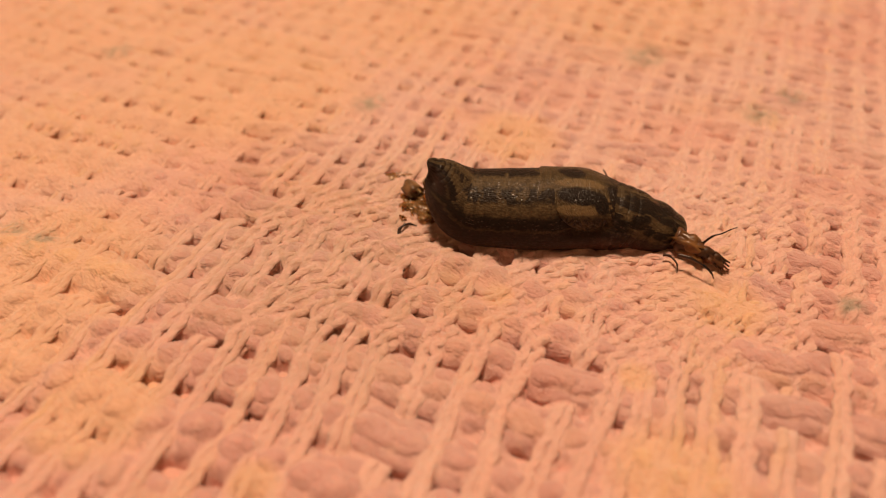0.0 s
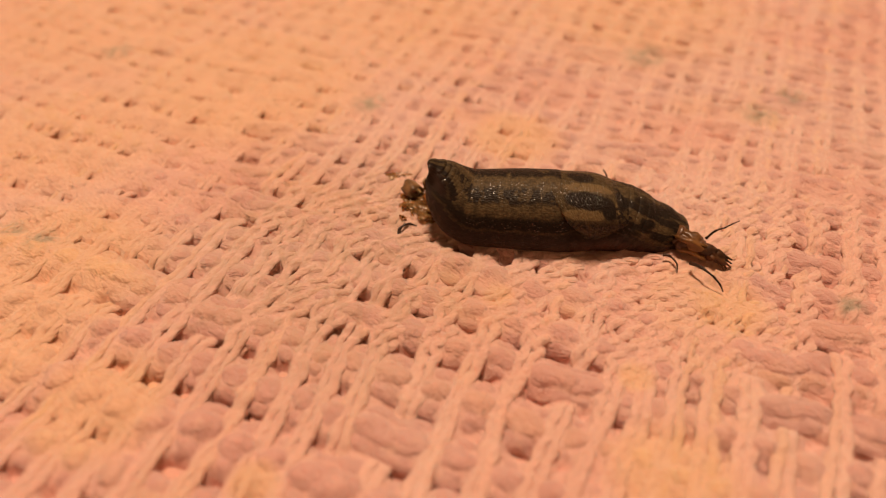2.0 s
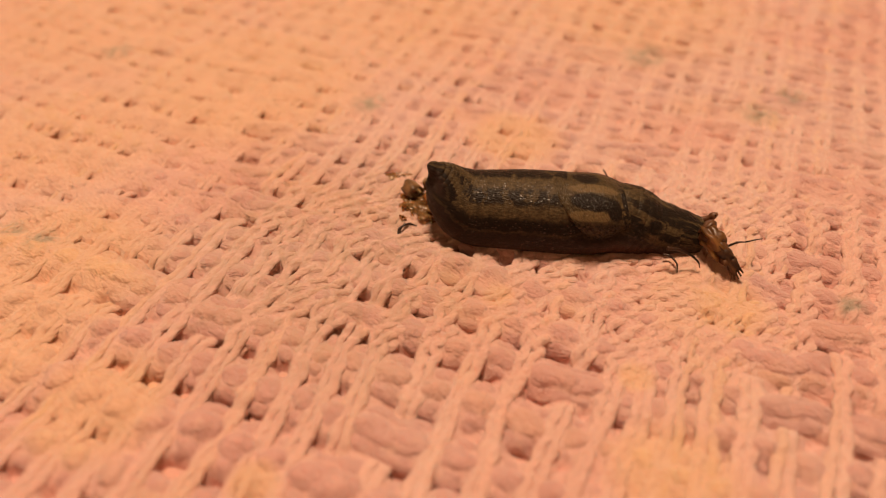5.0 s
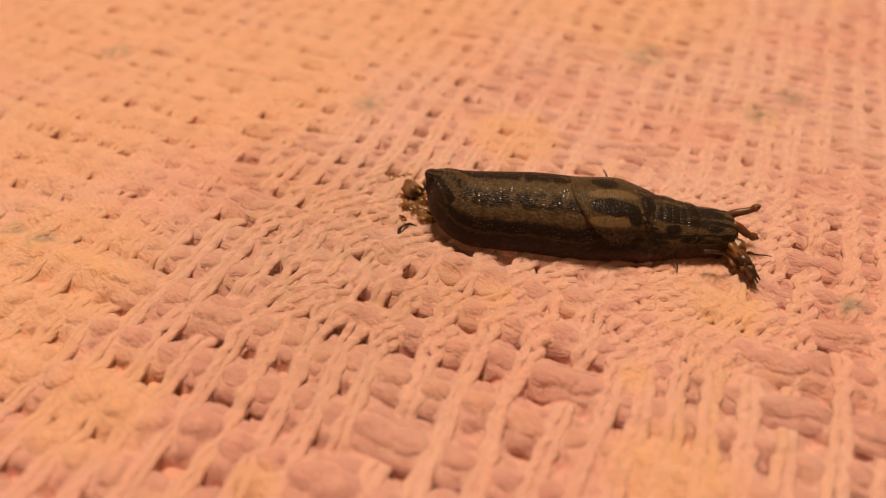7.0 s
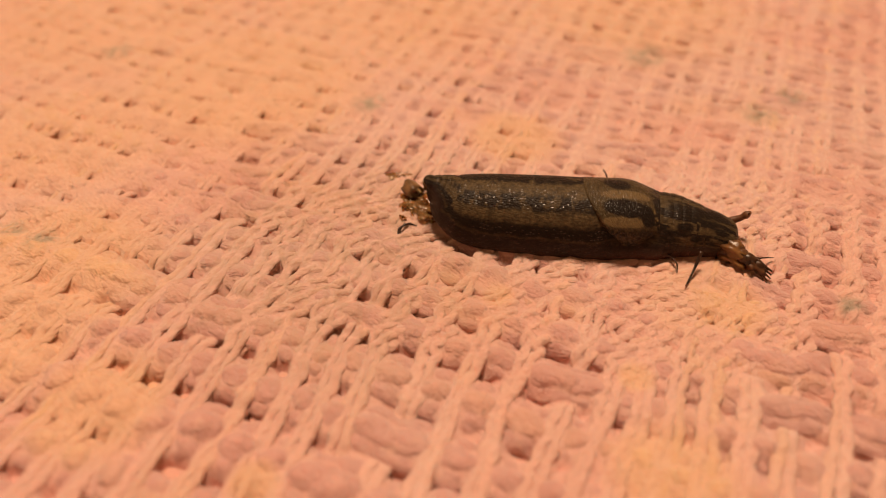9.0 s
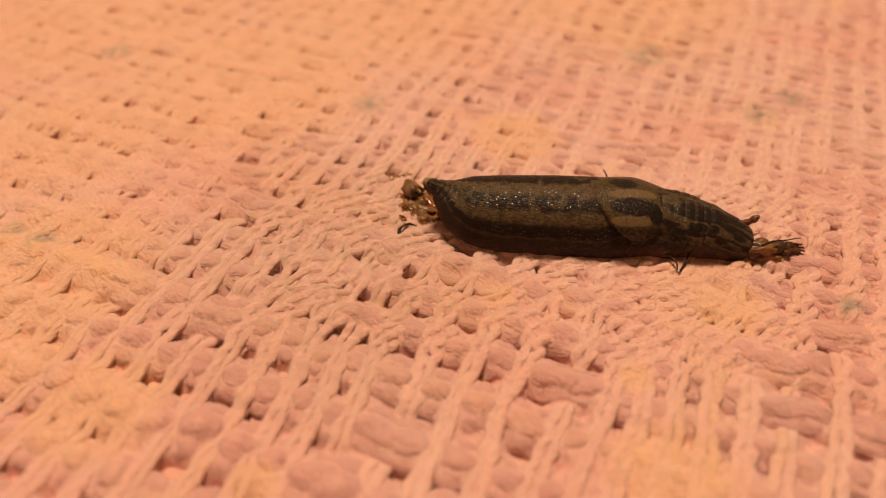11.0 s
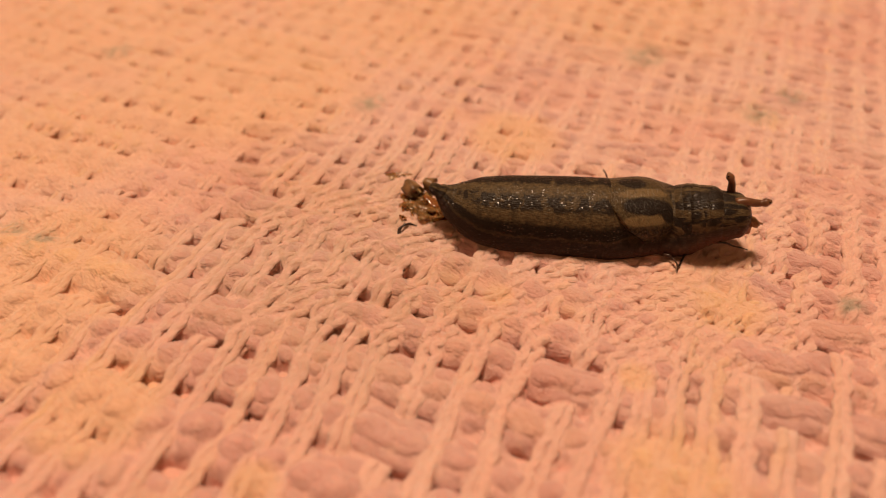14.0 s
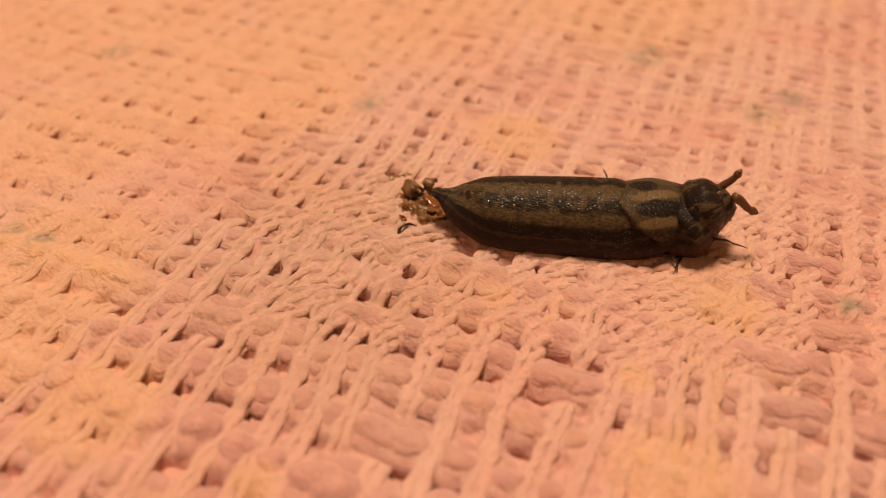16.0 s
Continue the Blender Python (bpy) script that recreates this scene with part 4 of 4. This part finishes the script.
# ---- what moves ----
def motions():
    """Body points are (along, up) in millimetres in the slug's upright plane; the last two pairs carry the collars."""
    spine = {}
    spine[0] = ((-15.2, 18.5), (-13.6, 14.8), (-11.7, 10.6), (-7.6, 8.9), (2.0, 9.2), (8.9, 9.8), (14.9, 10.2), (19.7, 10.0), (26.1, 7.8), (30.4, 6.4), (33.1, 5.4), (34.8, 4.3), (24.5, 8.8), (29.2, 6.6))
    spine[0.5] = ((-15.2, 18.5), (-13.6, 14.8), (-11.7, 10.6), (-7.5, 8.9), (2.2, 9.2), (9.1, 9.8), (15.1, 10.1), (20.1, 10.1), (26.4, 7.9), (30.5, 6.6), (33.1, 5.6), (34.6, 4.5), (24.5, 8.7), (29.3, 6.5))
    spine[1] = ((-15.2, 18.4), (-13.6, 14.7), (-11.7, 10.5), (-7.5, 8.8), (2.3, 9.2), (9.3, 9.7), (15.2, 10.0), (20.4, 10.2), (26.7, 7.9), (30.7, 6.7), (33.0, 5.7), (34.5, 4.8), (24.6, 8.7), (29.4, 6.4))
    spine[1.5] = ((-15.2, 18.3), (-13.6, 14.7), (-11.6, 10.5), (-7.5, 8.8), (2.4, 9.2), (9.6, 9.5), (15.4, 9.9), (20.8, 10.1), (27.0, 7.5), (31.3, 6.2), (33.7, 5.2), (34.9, 4.6), (24.7, 8.6), (29.5, 6.3))
    spine[2] = ((-15.1, 18.3), (-13.5, 14.6), (-11.6, 10.5), (-7.5, 8.8), (2.5, 9.2), (9.8, 9.3), (15.6, 9.8), (21.2, 10.0), (27.4, 7.0), (31.9, 5.6), (34.4, 4.8), (35.4, 4.4), (24.7, 8.6), (29.6, 6.2))
    spine[2.5] = ((-15.1, 18.2), (-13.5, 14.6), (-11.6, 10.4), (-7.4, 8.8), (2.7, 9.2), (10.0, 9.3), (15.8, 9.7), (21.1, 10.0), (27.4, 7.3), (32.3, 5.7), (34.9, 5.2), (36.0, 4.7), (24.8, 8.5), (29.8, 6.1))
    spine[3] = ((-15.1, 18.1), (-13.5, 14.5), (-11.5, 10.4), (-7.4, 8.8), (2.8, 9.2), (10.2, 9.3), (15.9, 9.6), (21.1, 10.1), (27.3, 7.5), (32.8, 5.8), (35.5, 5.6), (36.6, 5.0), (24.9, 8.5), (29.9, 6.0))
    spine[4.2] = ((-15.1, 18.0), (-13.5, 14.4), (-11.5, 10.3), (-7.3, 8.7), (3.1, 9.2), (10.6, 9.1), (16.4, 9.4), (22.2, 9.9), (28.6, 6.8), (34.4, 6.4), (37.4, 6.6), (38.7, 5.9), (26.1, 8.1), (30.4, 6.4))
    spine[6.3] = ((-15.4, 16.4), (-13.8, 13.4), (-11.2, 9.7), (-6.6, 8.5), (4.7, 8.6), (13.4, 8.1), (19.1, 8.4), (25.3, 8.1), (31.5, 6.3), (37.3, 3.6), (40.3, 2.6), (41.4, 1.5), (28.4, 7.6), (32.9, 5.1))
    spine[6.6] = ((-15.5, 16.1), (-13.9, 13.3), (-11.2, 9.6), (-6.5, 8.4), (4.9, 8.6), (13.8, 7.8), (19.9, 8.2), (25.8, 7.5), (32.8, 5.7), (39.8, 5.2), (42.6, 5.8), (44.0, 4.9), (29.3, 7.2), (32.4, 5.7))
    spine[7] = ((-15.6, 15.8), (-14.0, 13.1), (-11.1, 9.5), (-6.4, 8.4), (5.2, 8.4), (15.0, 7.6), (20.9, 7.8), (27.5, 6.9), (33.9, 6.1), (40.0, 6.8), (43.6, 7.6), (45.1, 6.8), (30.3, 6.7), (31.7, 6.5))
    spine[7.5] = ((-15.6, 15.4), (-13.9, 12.6), (-11.0, 9.2), (-6.0, 8.3), (5.8, 8.3), (15.8, 7.5), (21.8, 7.8), (28.9, 7.0), (35.1, 5.9), (40.5, 7.1), (44.0, 8.2), (45.4, 7.7), (30.8, 6.9), (32.5, 6.6))
    spine[8] = ((-15.7, 15.0), (-13.9, 12.2), (-10.8, 9.0), (-5.7, 8.1), (6.3, 8.1), (16.3, 7.9), (22.0, 8.2), (29.3, 7.7), (35.3, 7.4), (40.6, 6.9), (44.1, 6.1), (45.5, 5.3), (31.3, 7.1), (33.2, 6.6))
    spine[8.5] = ((-15.8, 14.6), (-13.9, 11.8), (-10.6, 8.7), (-5.4, 8.0), (6.9, 8.0), (16.9, 7.8), (22.3, 8.1), (29.5, 8.0), (35.4, 7.0), (40.1, 6.5), (43.6, 5.8), (44.9, 4.6), (31.8, 7.2), (33.9, 6.7))
    spine[9.2] = ((-15.9, 14.1), (-13.8, 11.2), (-10.4, 8.3), (-4.9, 7.9), (7.6, 7.7), (17.2, 7.7), (22.7, 8.0), (29.8, 7.6), (35.7, 6.9), (41.0, 6.0), (44.5, 5.4), (45.7, 4.2), (32.5, 7.5), (34.9, 6.8))
    spine[11.3] = ((-15.3, 13.1), (-13.2, 9.9), (-8.5, 7.9), (-2.3, 7.6), (9.4, 7.9), (18.6, 8.1), (24.2, 8.9), (31.3, 8.8), (37.6, 7.3), (43.8, 5.2), (47.2, 3.9), (48.6, 2.9), (32.2, 8.7), (35.2, 7.9))
    spine[11.6] = ((-15.3, 13.0), (-13.2, 9.8), (-8.3, 7.9), (-2.1, 7.7), (9.6, 7.9), (18.7, 8.1), (24.5, 8.9), (31.3, 8.9), (37.5, 8.1), (42.4, 8.5), (45.4, 9.2), (46.8, 8.2), (31.8, 9.0), (34.1, 8.5))
    spine[12] = ((-15.3, 12.9), (-13.1, 9.8), (-8.1, 7.9), (-1.8, 7.7), (9.8, 7.9), (18.8, 8.1), (24.8, 8.9), (31.2, 9.3), (36.8, 9.7), (41.6, 11.3), (44.6, 12.1), (46.1, 11.1), (31.2, 9.5), (32.7, 9.3))
    spine[12.5] = ((-15.2, 12.8), (-12.9, 9.7), (-7.8, 7.9), (-1.5, 7.7), (10.1, 7.9), (19.1, 8.0), (25.0, 9.0), (31.9, 9.3), (37.5, 9.4), (42.2, 10.4), (45.1, 10.4), (46.3, 9.3), (31.7, 9.6), (33.1, 9.5))
    spine[13] = ((-15.2, 12.7), (-12.8, 9.6), (-7.6, 7.8), (-1.2, 7.7), (10.4, 7.9), (19.3, 8.0), (25.1, 9.1), (32.3, 9.4), (38.0, 9.3), (42.5, 10.5), (45.4, 11.3), (46.5, 11.4), (32.2, 9.7), (33.5, 9.7))
    spine[13.5] = ((-15.1, 12.5), (-12.7, 9.5), (-7.3, 7.8), (-0.8, 7.8), (10.8, 7.9), (19.5, 8.0), (25.3, 9.4), (32.9, 9.5), (38.1, 10.2), (41.6, 11.0), (43.8, 10.7), (44.9, 10.2), (32.6, 9.8), (33.8, 9.9))
    spine[14] = ((-14.9, 12.1), (-12.2, 9.2), (-6.7, 7.9), (-0.2, 7.8), (11.6, 7.9), (20.2, 7.9), (26.5, 9.2), (33.8, 9.4), (38.8, 10.7), (43.3, 11.7), (45.5, 11.9), (46.6, 12.0), (33.1, 10.0), (34.2, 10.0))
    spine[14.5] = ((-14.7, 11.7), (-11.8, 9.0), (-6.1, 7.9), (0.5, 7.7), (12.4, 7.9), (20.9, 7.8), (27.3, 9.0), (35.4, 8.8), (40.2, 10.7), (45.3, 12.9), (47.7, 14.0), (48.8, 13.9), (34.2, 10.0), (35.1, 10.1))
    spine[15] = ((-14.6, 11.5), (-11.7, 8.9), (-6.0, 7.9), (0.6, 7.7), (12.5, 7.9), (22.1, 7.8), (28.5, 8.8), (37.0, 8.7), (41.0, 10.8), (46.1, 12.8), (48.0, 13.6), (48.8, 13.9), (35.3, 10.1), (35.9, 10.2))
    spine[15.5] = ((-14.5, 11.3), (-11.6, 8.8), (-5.9, 8.0), (0.6, 7.8), (12.7, 7.9), (22.4, 8.0), (28.5, 8.9), (37.2, 9.3), (38.9, 11.6), (41.8, 13.6), (43.0, 14.0), (43.4, 14.2), (34.7, 10.4), (35.4, 10.7))
    spine[15.8] = ((-14.5, 11.2), (-11.5, 8.7), (-5.8, 8.0), (0.7, 7.8), (12.8, 7.9), (22.4, 8.0), (28.5, 8.9), (37.0, 9.4), (38.5, 11.9), (40.3, 14.1), (41.3, 14.4), (41.7, 14.5), (34.5, 10.4), (35.1, 10.9))
    spine[16] = ((-14.4, 11.1), (-11.5, 8.7), (-5.8, 8.0), (0.7, 7.8), (12.9, 7.9), (22.4, 8.0), (28.6, 9.0), (36.9, 9.5), (38.3, 12.0), (40.5, 14.2), (41.5, 14.6), (42.0, 14.2), (34.4, 10.4), (34.9, 11.0))
    times = sorted(spine)
    fine = np.arange(0, 66.41, 0.4)
    lines = {}
    for t in times:
        p = np.array(spine[t][:12])
        ker = np.hanning(19)
        ker /= ker.sum()
        out = []
        for c in (0, 1):
            q = np.interp(fine, REST_S, p[:, c])
            ext = np.concatenate([2 * q[0] - q[9:0:-1], q, 2 * q[-1] - q[-2:-11:-1]])
            out.append(np.convolve(ext, ker, "valid"))
        lines[t] = out
    # the body lies on the blanket: its tail end lies a little further back than its head
    sight = BODY_AT.inverted() @ Vector((0, -0.121, 0.109)) * 1000

    def nearness(s, t, behind=0.0):
        """How far along its line of sight a body point lies so that the sole there touches the blanket; the head is held up later on."""
        p = min(max(s, 14.6), 45.0)
        c = float(np.interp(t, times, [np.interp(p, fine, lines[q][1]) for q in times]))
        rest = min(c, 0.74 * rest_radius(p) + 0.5 - float(np.interp(t, (4.2, 9), (0, 1.2))))
        return 1 + behind + ((sight.z - rest) / (sight.z - c) - 1) * float(np.interp(s, (45, 60), (1, np.interp(t, (9.2, 11.3), (0.8, 0.45)))))

    def settled(s, t, along, up, across=0.0, behind=0.0):
        return (sight + (Vector((along, across, up)) - sight) * nearness(s, t, behind)) / 1000

    for s, ob in SLUG_PARTS:
        rows = []
        for t in times:
            a, c = lines[t]
            here = [float(np.interp(s, fine, q)) for q in (a, c)]
            ahead = [float(np.interp(min(s + 2.5, 66.4), fine, q)) for q in (a, c)]
            behind = [float(np.interp(max(s - 2.5, 0), fine, q)) for q in (a, c)]
            pitch = math.degrees(math.atan2(ahead[1] - behind[1], max(ahead[0] - behind[0], 3.2)))
            lean = float(np.interp(t, (9, 12), (0.6, 0.9)))
            pitch *= float(np.interp(s, (9, 14, 24), (lean, (lean + 1) / 2, 1.0)))
            if s > 46:
                pitch = max(-24.0, min(24.0, pitch))
            rows.append((t, pose(*settled(s, t, *here), 0, -pitch, 0)))
        walk(ob, rows)
    # the mantle rides on the back: seconds; along, across and up in millimetres; pitch and turn in degrees
    walk(MANTLE, [(t, pose(a / 1000, b / 1000, c / 1000, 0, 0, w) @ pose(0, 0, 0, 0, -p, 0)) for t, a, b, c, p, w in ((0.0, 12.8, 4.4, 6.2, -1.2, 3.1), (0.5, 12.9, 4.2, 6.2, -1.2, 2.9), (1.0, 13.5, 3.9, 6.1, -1.2, 2.5), (1.5, 14.2, 3.6, 6.1, -1.4, 1.3), (2.0, 14.4, 3.3, 6.0, -1.4, 1.3), (2.5, 14.2, 3.4, 6.1, -1.4, 0.5), (3.0, 14.0, 3.4, 6.1, -1.3, 2.0), (3.5, 14.3, 3.1, 6.1, -1.3, 2.0), (4.0, 14.8, 3.1, 6.1, -1.2, 2.3), (6.5, 17.8, 2.3, 5.8, -1.3, 1.6), (7.0, 19.4, 2.0, 5.8, -1.0, 3.0), (7.5, 20.7, 2.0, 5.5, -1.0, 1.8), (8.0, 21.4, 2.9, 5.5, -2.4, 4.1), (8.5, 21.6, 3.1, 5.4, -2.2, 5.0), (9.0, 21.9, 2.9, 5.1, -2.4, 3.8), (11.5, 23.5, 3.6, 5.0, -1.0, 6.9), (12.0, 23.4, 3.6, 5.0, -0.7, 7.4), (12.5, 23.7, 3.9, 5.1, -0.0, 8.6), (13.0, 24.5, 3.9, 5.0, 0.1, 8.4), (13.5, 24.8, 4.2, 5.0, 0.7, 9.8), (14.0, 25.7, 3.8, 5.0, 1.0, 10.0), (14.5, 26.8, 4.0, 5.1, 1.6, 11.4), (15.0, 28.2, 3.8, 5.1, 1.9, 11.5), (15.5, 28.7, 3.7, 5.1, 2.8, 13.1), (16.0, 28.3, 3.4, 5.0, 3.1, 13.6))])
    for k, ob in enumerate(COLLARS[:2]):
        walk(ob, [(t, pose(*settled(53.0 + 3.5 * k, t, spine[t][12 + k][0] + float(np.interp(t, (9, 12), (0.0, 2.2 - k))), spine[t][12 + k][1] - float(np.interp(t, (6, 11.5), (0.0, 2.2 - 0.9 * k)))), 0, 12, 0)) for t in times])
    # the head: placed by its snout, aimed away from the neck, turned aside where it looks back
    rows = []
    for t in times:
        (a0, c0), (a1, c1) = spine[t][8], spine[t][11]
        pitch = math.degrees(math.atan2(c1 - c0, a1 - a0))
        yaw = float(np.interp(t, (14.9, 15.5, 15.8, 16.0), (0, 32, 38, 34)))
        reach = 1.6 * math.cos(radians(yaw))
        aim = pose(0, 0, 0, 0, 0, yaw) @ pose(0, 0, 0, 0, -pitch, 0)
        rows.append((t, Matrix.Translation(settled(63, t, a1 + reach, c1, 6.0 * math.sin(radians(yaw)))) @ aim))
    walk(COLLARS[2], rows)

    def stick(ob, rows, held_from=99.0, behind=0.0):
        """Rows: seconds; tip along, across and up in millimetres; pitch and turn in degrees. From held_from on it goes with the head, a share behind further off."""
        walk(ob, [(t, pose(*(settled(63, t, a, c, b, behind) if t >= held_from else Vector((a, b, c)) / 1000), 0, -p, turn)) for t, a, b, c, p, turn in rows])

    stick(FAR_EYE, ((0, 34.2, 2.2, 4.6, -11, 0), (2, 35.1, 2.2, 5.0, -4, 0), (2.6, 35.6, 2.2, 7.6, 39, 0), (3, 37.4, 2.2, 11.9, 58, 0), (3.5, 38.7, 2.2, 11.3, 57, 0), (4.2, 41.2, 2.2, 11.1, 51, 0), (6.3, 44.5, 2.2, 4.7, 13, 0), (6.6, 47.5, 2.2, 9.7, 24, 0), (7, 50.2, 2.2, 11.7, 30, 0), (7.5, 45.9, 2.2, 14.5, 69, 0), (8, 49.1, 2.2, 9.7, 19, 0), (8.5, 47.1, 2.2, 9.8, 42, 0), (9.2, 49.4, 2.2, 9.9, 38, 0), (11.3, 50.7, 2.2, 8.9, 37, 0), (11.6, 45.5, 2.2, 14.1, 73, 0), (12, 46.5, 2.2, 17.2, 44, 0), (12.5, 42.3, 2.2, 17.1, 91, 0), (13, 44.6, 2.2, 17.5, 82, 0), (13.5, 40.2, 2.2, 16.9, 103, 0), (14, 42.5, 2.2, 19.1, 112, 0), (14.5, 49.0, 2.2, 19.5, 76, 0), (15, 46.6, 2.2, 20.8, 109, 0), (15.5, 37.2, 2.2, 23.2, 116, 0), (15.8, 30.6, 2.2, 24.0, 135, 0), (16, 44.4, 2.2, 20.0, 60, 0)), 0.0, 0.004)
    stick(NEAR_EYE, ((0, 32.7, -2.4, 7.7, -29, 0), (3, 34.3, -2.4, 8.3, -18, 0), (3.5, 35.0, -1.4, 7.6, -8, 0), (4.2, 36.0, -1.4, 7.4, 0, 0), (6.3, 39.5, -1.8, 4.6, -13, 0), (6.6, 46.0, -2.4, 6.4, -8, 0), (7, 50.0, -2.4, 7.3, -27, 0), (7.5, 50.4, -2.4, 12.7, 9, 0), (8, 48.8, -2.4, 5.6, -30, 0), (8.5, 47.9, -2.4, 5.8, -21, 0), (9.2, 41.4, -2.4, 7.6, -14, 0), (11.3, 46.7, -2.4, 5.7, -18, 0), (11.6, 45.0, -2.4, 11.2, -28, 0), (12, 47.3, -2.4, 14.4, -29, 0), (12.5, 48.2, -2.4, 15.8, -0, 0), (13, 49.7, -2.4, 14.8, 5, 0), (13.5, 46.4, -2.4, 17.3, 20, 0), (14, 50.1, -2.4, 16.5, 8, 0), (14.5, 52.0, -2.4, 16.1, 5, 0), (15, 53.2, -2.4, 17.0, 8, 0), (15.5, 47.0, -2.4, 20.3, 25, 0), (15.8, 43.3, -2.4, 21.1, 12, 0), (16, 48.2, -2.4, 13.7, -33, 0)), 0.0, 0.013)
    stick(LOW_EYE, ((0, 32.1, -1.5, 5.8, -18, 0), (3, 34.8, -1.5, 6.1, 5, 0), (7, 44.1, -1.5, 7.4, -25, 0), (7.5, 48.7, -1.5, 6.6, -10, 0), (8, 45.1, -1.5, 6.0, -25, 0), (9.2, 47.6, -1.5, 5.0, -34, 0), (11.3, 47.9, -1.5, 3.7, -28, 0), (12, 47.4, -1.5, 9.8, -28, 0), (12.5, 47.9, -1.5, 10.6, -10, 0), (13, 48.2, -1.5, 10.6, -10, 0), (13.5, 47.1, -1.5, 10.8, -8, 0), (14, 49.0, -1.5, 11.0, -5, 0), (14.5, 52.6, -1.5, 12.6, 2, 0), (15, 47.0, -1.5, 13.5, -5, 0), (15.5, 42.2, -1.5, 14.0, -18, 0), (16, 44.0, -1.5, 10.8, -51, 0)), 0.0, 0.009)
    stick(CARCASS, ((0, 45.0, -6.2, 2.0, -11, -31), (1, 45.4, -5.4, 2.0, -11, -26), (2, 45.6, -5.3, 2.0, -14, -26), (3, 45.7, -6.7, 2.0, -21, -37), (3.5, 46.1, -8.9, 2.0, -22, -46), (4.2, 47.3, -8.5, 2.0, -21, -47), (5.3, 46.3, -8.8, 2.0, -24, -63), (6.3, 45.0, -10.6, 2.0, -23, -82), (6.6, 48.1, -10.0, 2.0, -13, -78), (7, 49.7, -10.2, 2.0, -12, -69), (7.5, 54.5, -5.6, 2.0, -10, -32), (8, 52.2, -8.6, 2.0, -6, -55), (8.5, 53.0, -7.7, 2.0, -6, -48), (9.2, 52.9, -7.9, 2.0, -7, -39), (10.3, 57.0, -3.3, 2.0, -6, -3), (11.3, 61.0, -0.8, 4.9, 13, 4), (11.4, 59.7, -0.8, 9.9, 31, 2), (11.5, 57.3, -0.8, 15.2, 47, 0), (11.6, 47.8, -0.8, 23.0, 96, 0), (11.7, 51.0, -0.8, 17.5, 62, 0), (11.8, 52.6, -0.8, 12.2, 36, 0), (12, 47.9, -0.8, 7.7, 4, 0), (12.5, 48.2, -0.8, 8.4, 8, 0), (13, 47.2, -0.8, 10.0, 12, 0), (14, 47.0, -0.8, 10.4, 14, 0), (14.5, 46.5, -0.8, 13.8, 9, 0), (15, 45.5, -0.8, 13.4, 9, 0), (15.5, 39.6, -0.8, 12.9, 13, 0), (16, 38.5, -0.8, 13.1, 15, 0)), 11.3)
    stick(SCRAP, ((0, 32.9, -0.8, 6.1, -19, 0), (3, 35.2, -0.8, 6.3, -13, 0), (4.2, 37.2, -0.8, 7.2, -2, 0), (6.3, 40.1, -0.8, 3.3, -23, 0), (7, 43.3, -0.8, 8.2, 9, 0), (8, 43.8, -0.8, 6.8, -9, 0), (9.2, 44.2, -0.8, 6.0, -10, 0), (11.3, 46.9, -0.8, 4.6, -20, 0), (12, 44.3, -0.8, 12.7, 17, 0), (13, 45.1, -0.8, 11.9, 15, 0), (13.5, 43.5, -0.8, 11.4, 5, 0), (13.8, 46.7, -0.8, 10.9, -8, 0), (14, 47.7, -0.8, 10.3, -17, 0), (14.2, 47.6, -0.8, 11.9, -9, 0), (14.4, 50.3, -0.8, 16.6, -2, 0), (14.5, 51.4, -0.8, 17.2, -0, 0), (14.6, 50.6, -0.8, 16.4, -6, 0), (14.8, 46.2, -0.8, 14.3, 13, 0), (15, 45.5, -0.8, 13.7, 13, 0), (15.5, 40.2, -0.8, 13.8, 46, 0), (16, 39.3, -0.8, 14.3, 56, 0)), 0.0)
    stick(LEG_LONG, ((0, 45.8, -2.0, 9.3, 40, 0), (1, 45.2, -2.0, 10.7, 44, 0), (2, 45.9, -2.0, 11.0, 43, 0), (3, 48.7, -2.0, 7.8, 27, 0), (4.2, 51.1, -2.0, 7.3, 25, 0), (6.3, 53.3, -2.0, 3.2, 5, 4), (6.6, 54.5, -2.0, 2.2, -3, 6), (7.5, 54.4, -2.0, 2.6, -3, 0), (8, 54.4, -2.0, 3.3, 2, 0), (8.5, 54.9, -2.0, 3.1, 3, 0), (9.2, 54.9, -2.0, 1.7, -6, 22), (11.3, 58.9, -2.0, 8.0, 22, 0), (11.6, 54.5, -2.0, 3.0, -23, 0), (12, 50.4, -2.0, 3.0, -25, 0), (12.5, 50.0, -2.0, 3.8, -16, 0), (13, 49.8, -2.0, 3.6, -11, 0), (13.5, 49.6, -2.0, 3.1, -12, 0), (14.5, 49.1, -2.0, 4.0, -9, 0), (16, 49.1, -2.0, 4.0, -14, 0)))
    stick(LEG_LOW, ((0, 42.1, -8.9, 1.6, -18, -23), (1, 41.5, -12.2, 1.6, -15, -45), (2, 43.3, -12.5, 1.6, -10, -44), (3, 41.7, -12.2, 1.6, -16, -47), (3.5, 40.5, -8.8, 1.6, -22, -28), (4.2, 39.6, -6.0, 2.0, -22, 0), (6.3, 42.1, -6.6, 1.6, -37, -10), (7, 47.3, -6.0, 2.8, -21, 0), (7.5, 50.7, -8.3, 1.6, -14, -20), (8, 39.2, -8.4, 1.6, 227, 67), (8.5, 36.0, -10.4, 1.6, 207, 55), (9.2, 35.9, -12.3, 1.6, 201, 67), (11.3, 35.0, -7.7, 1.4, 203, 62), (12.5, 35.1, -6.9, 1.4, 203, 64), (16, 34.5, -6.9, 1.4, 203, 64)))

motions()
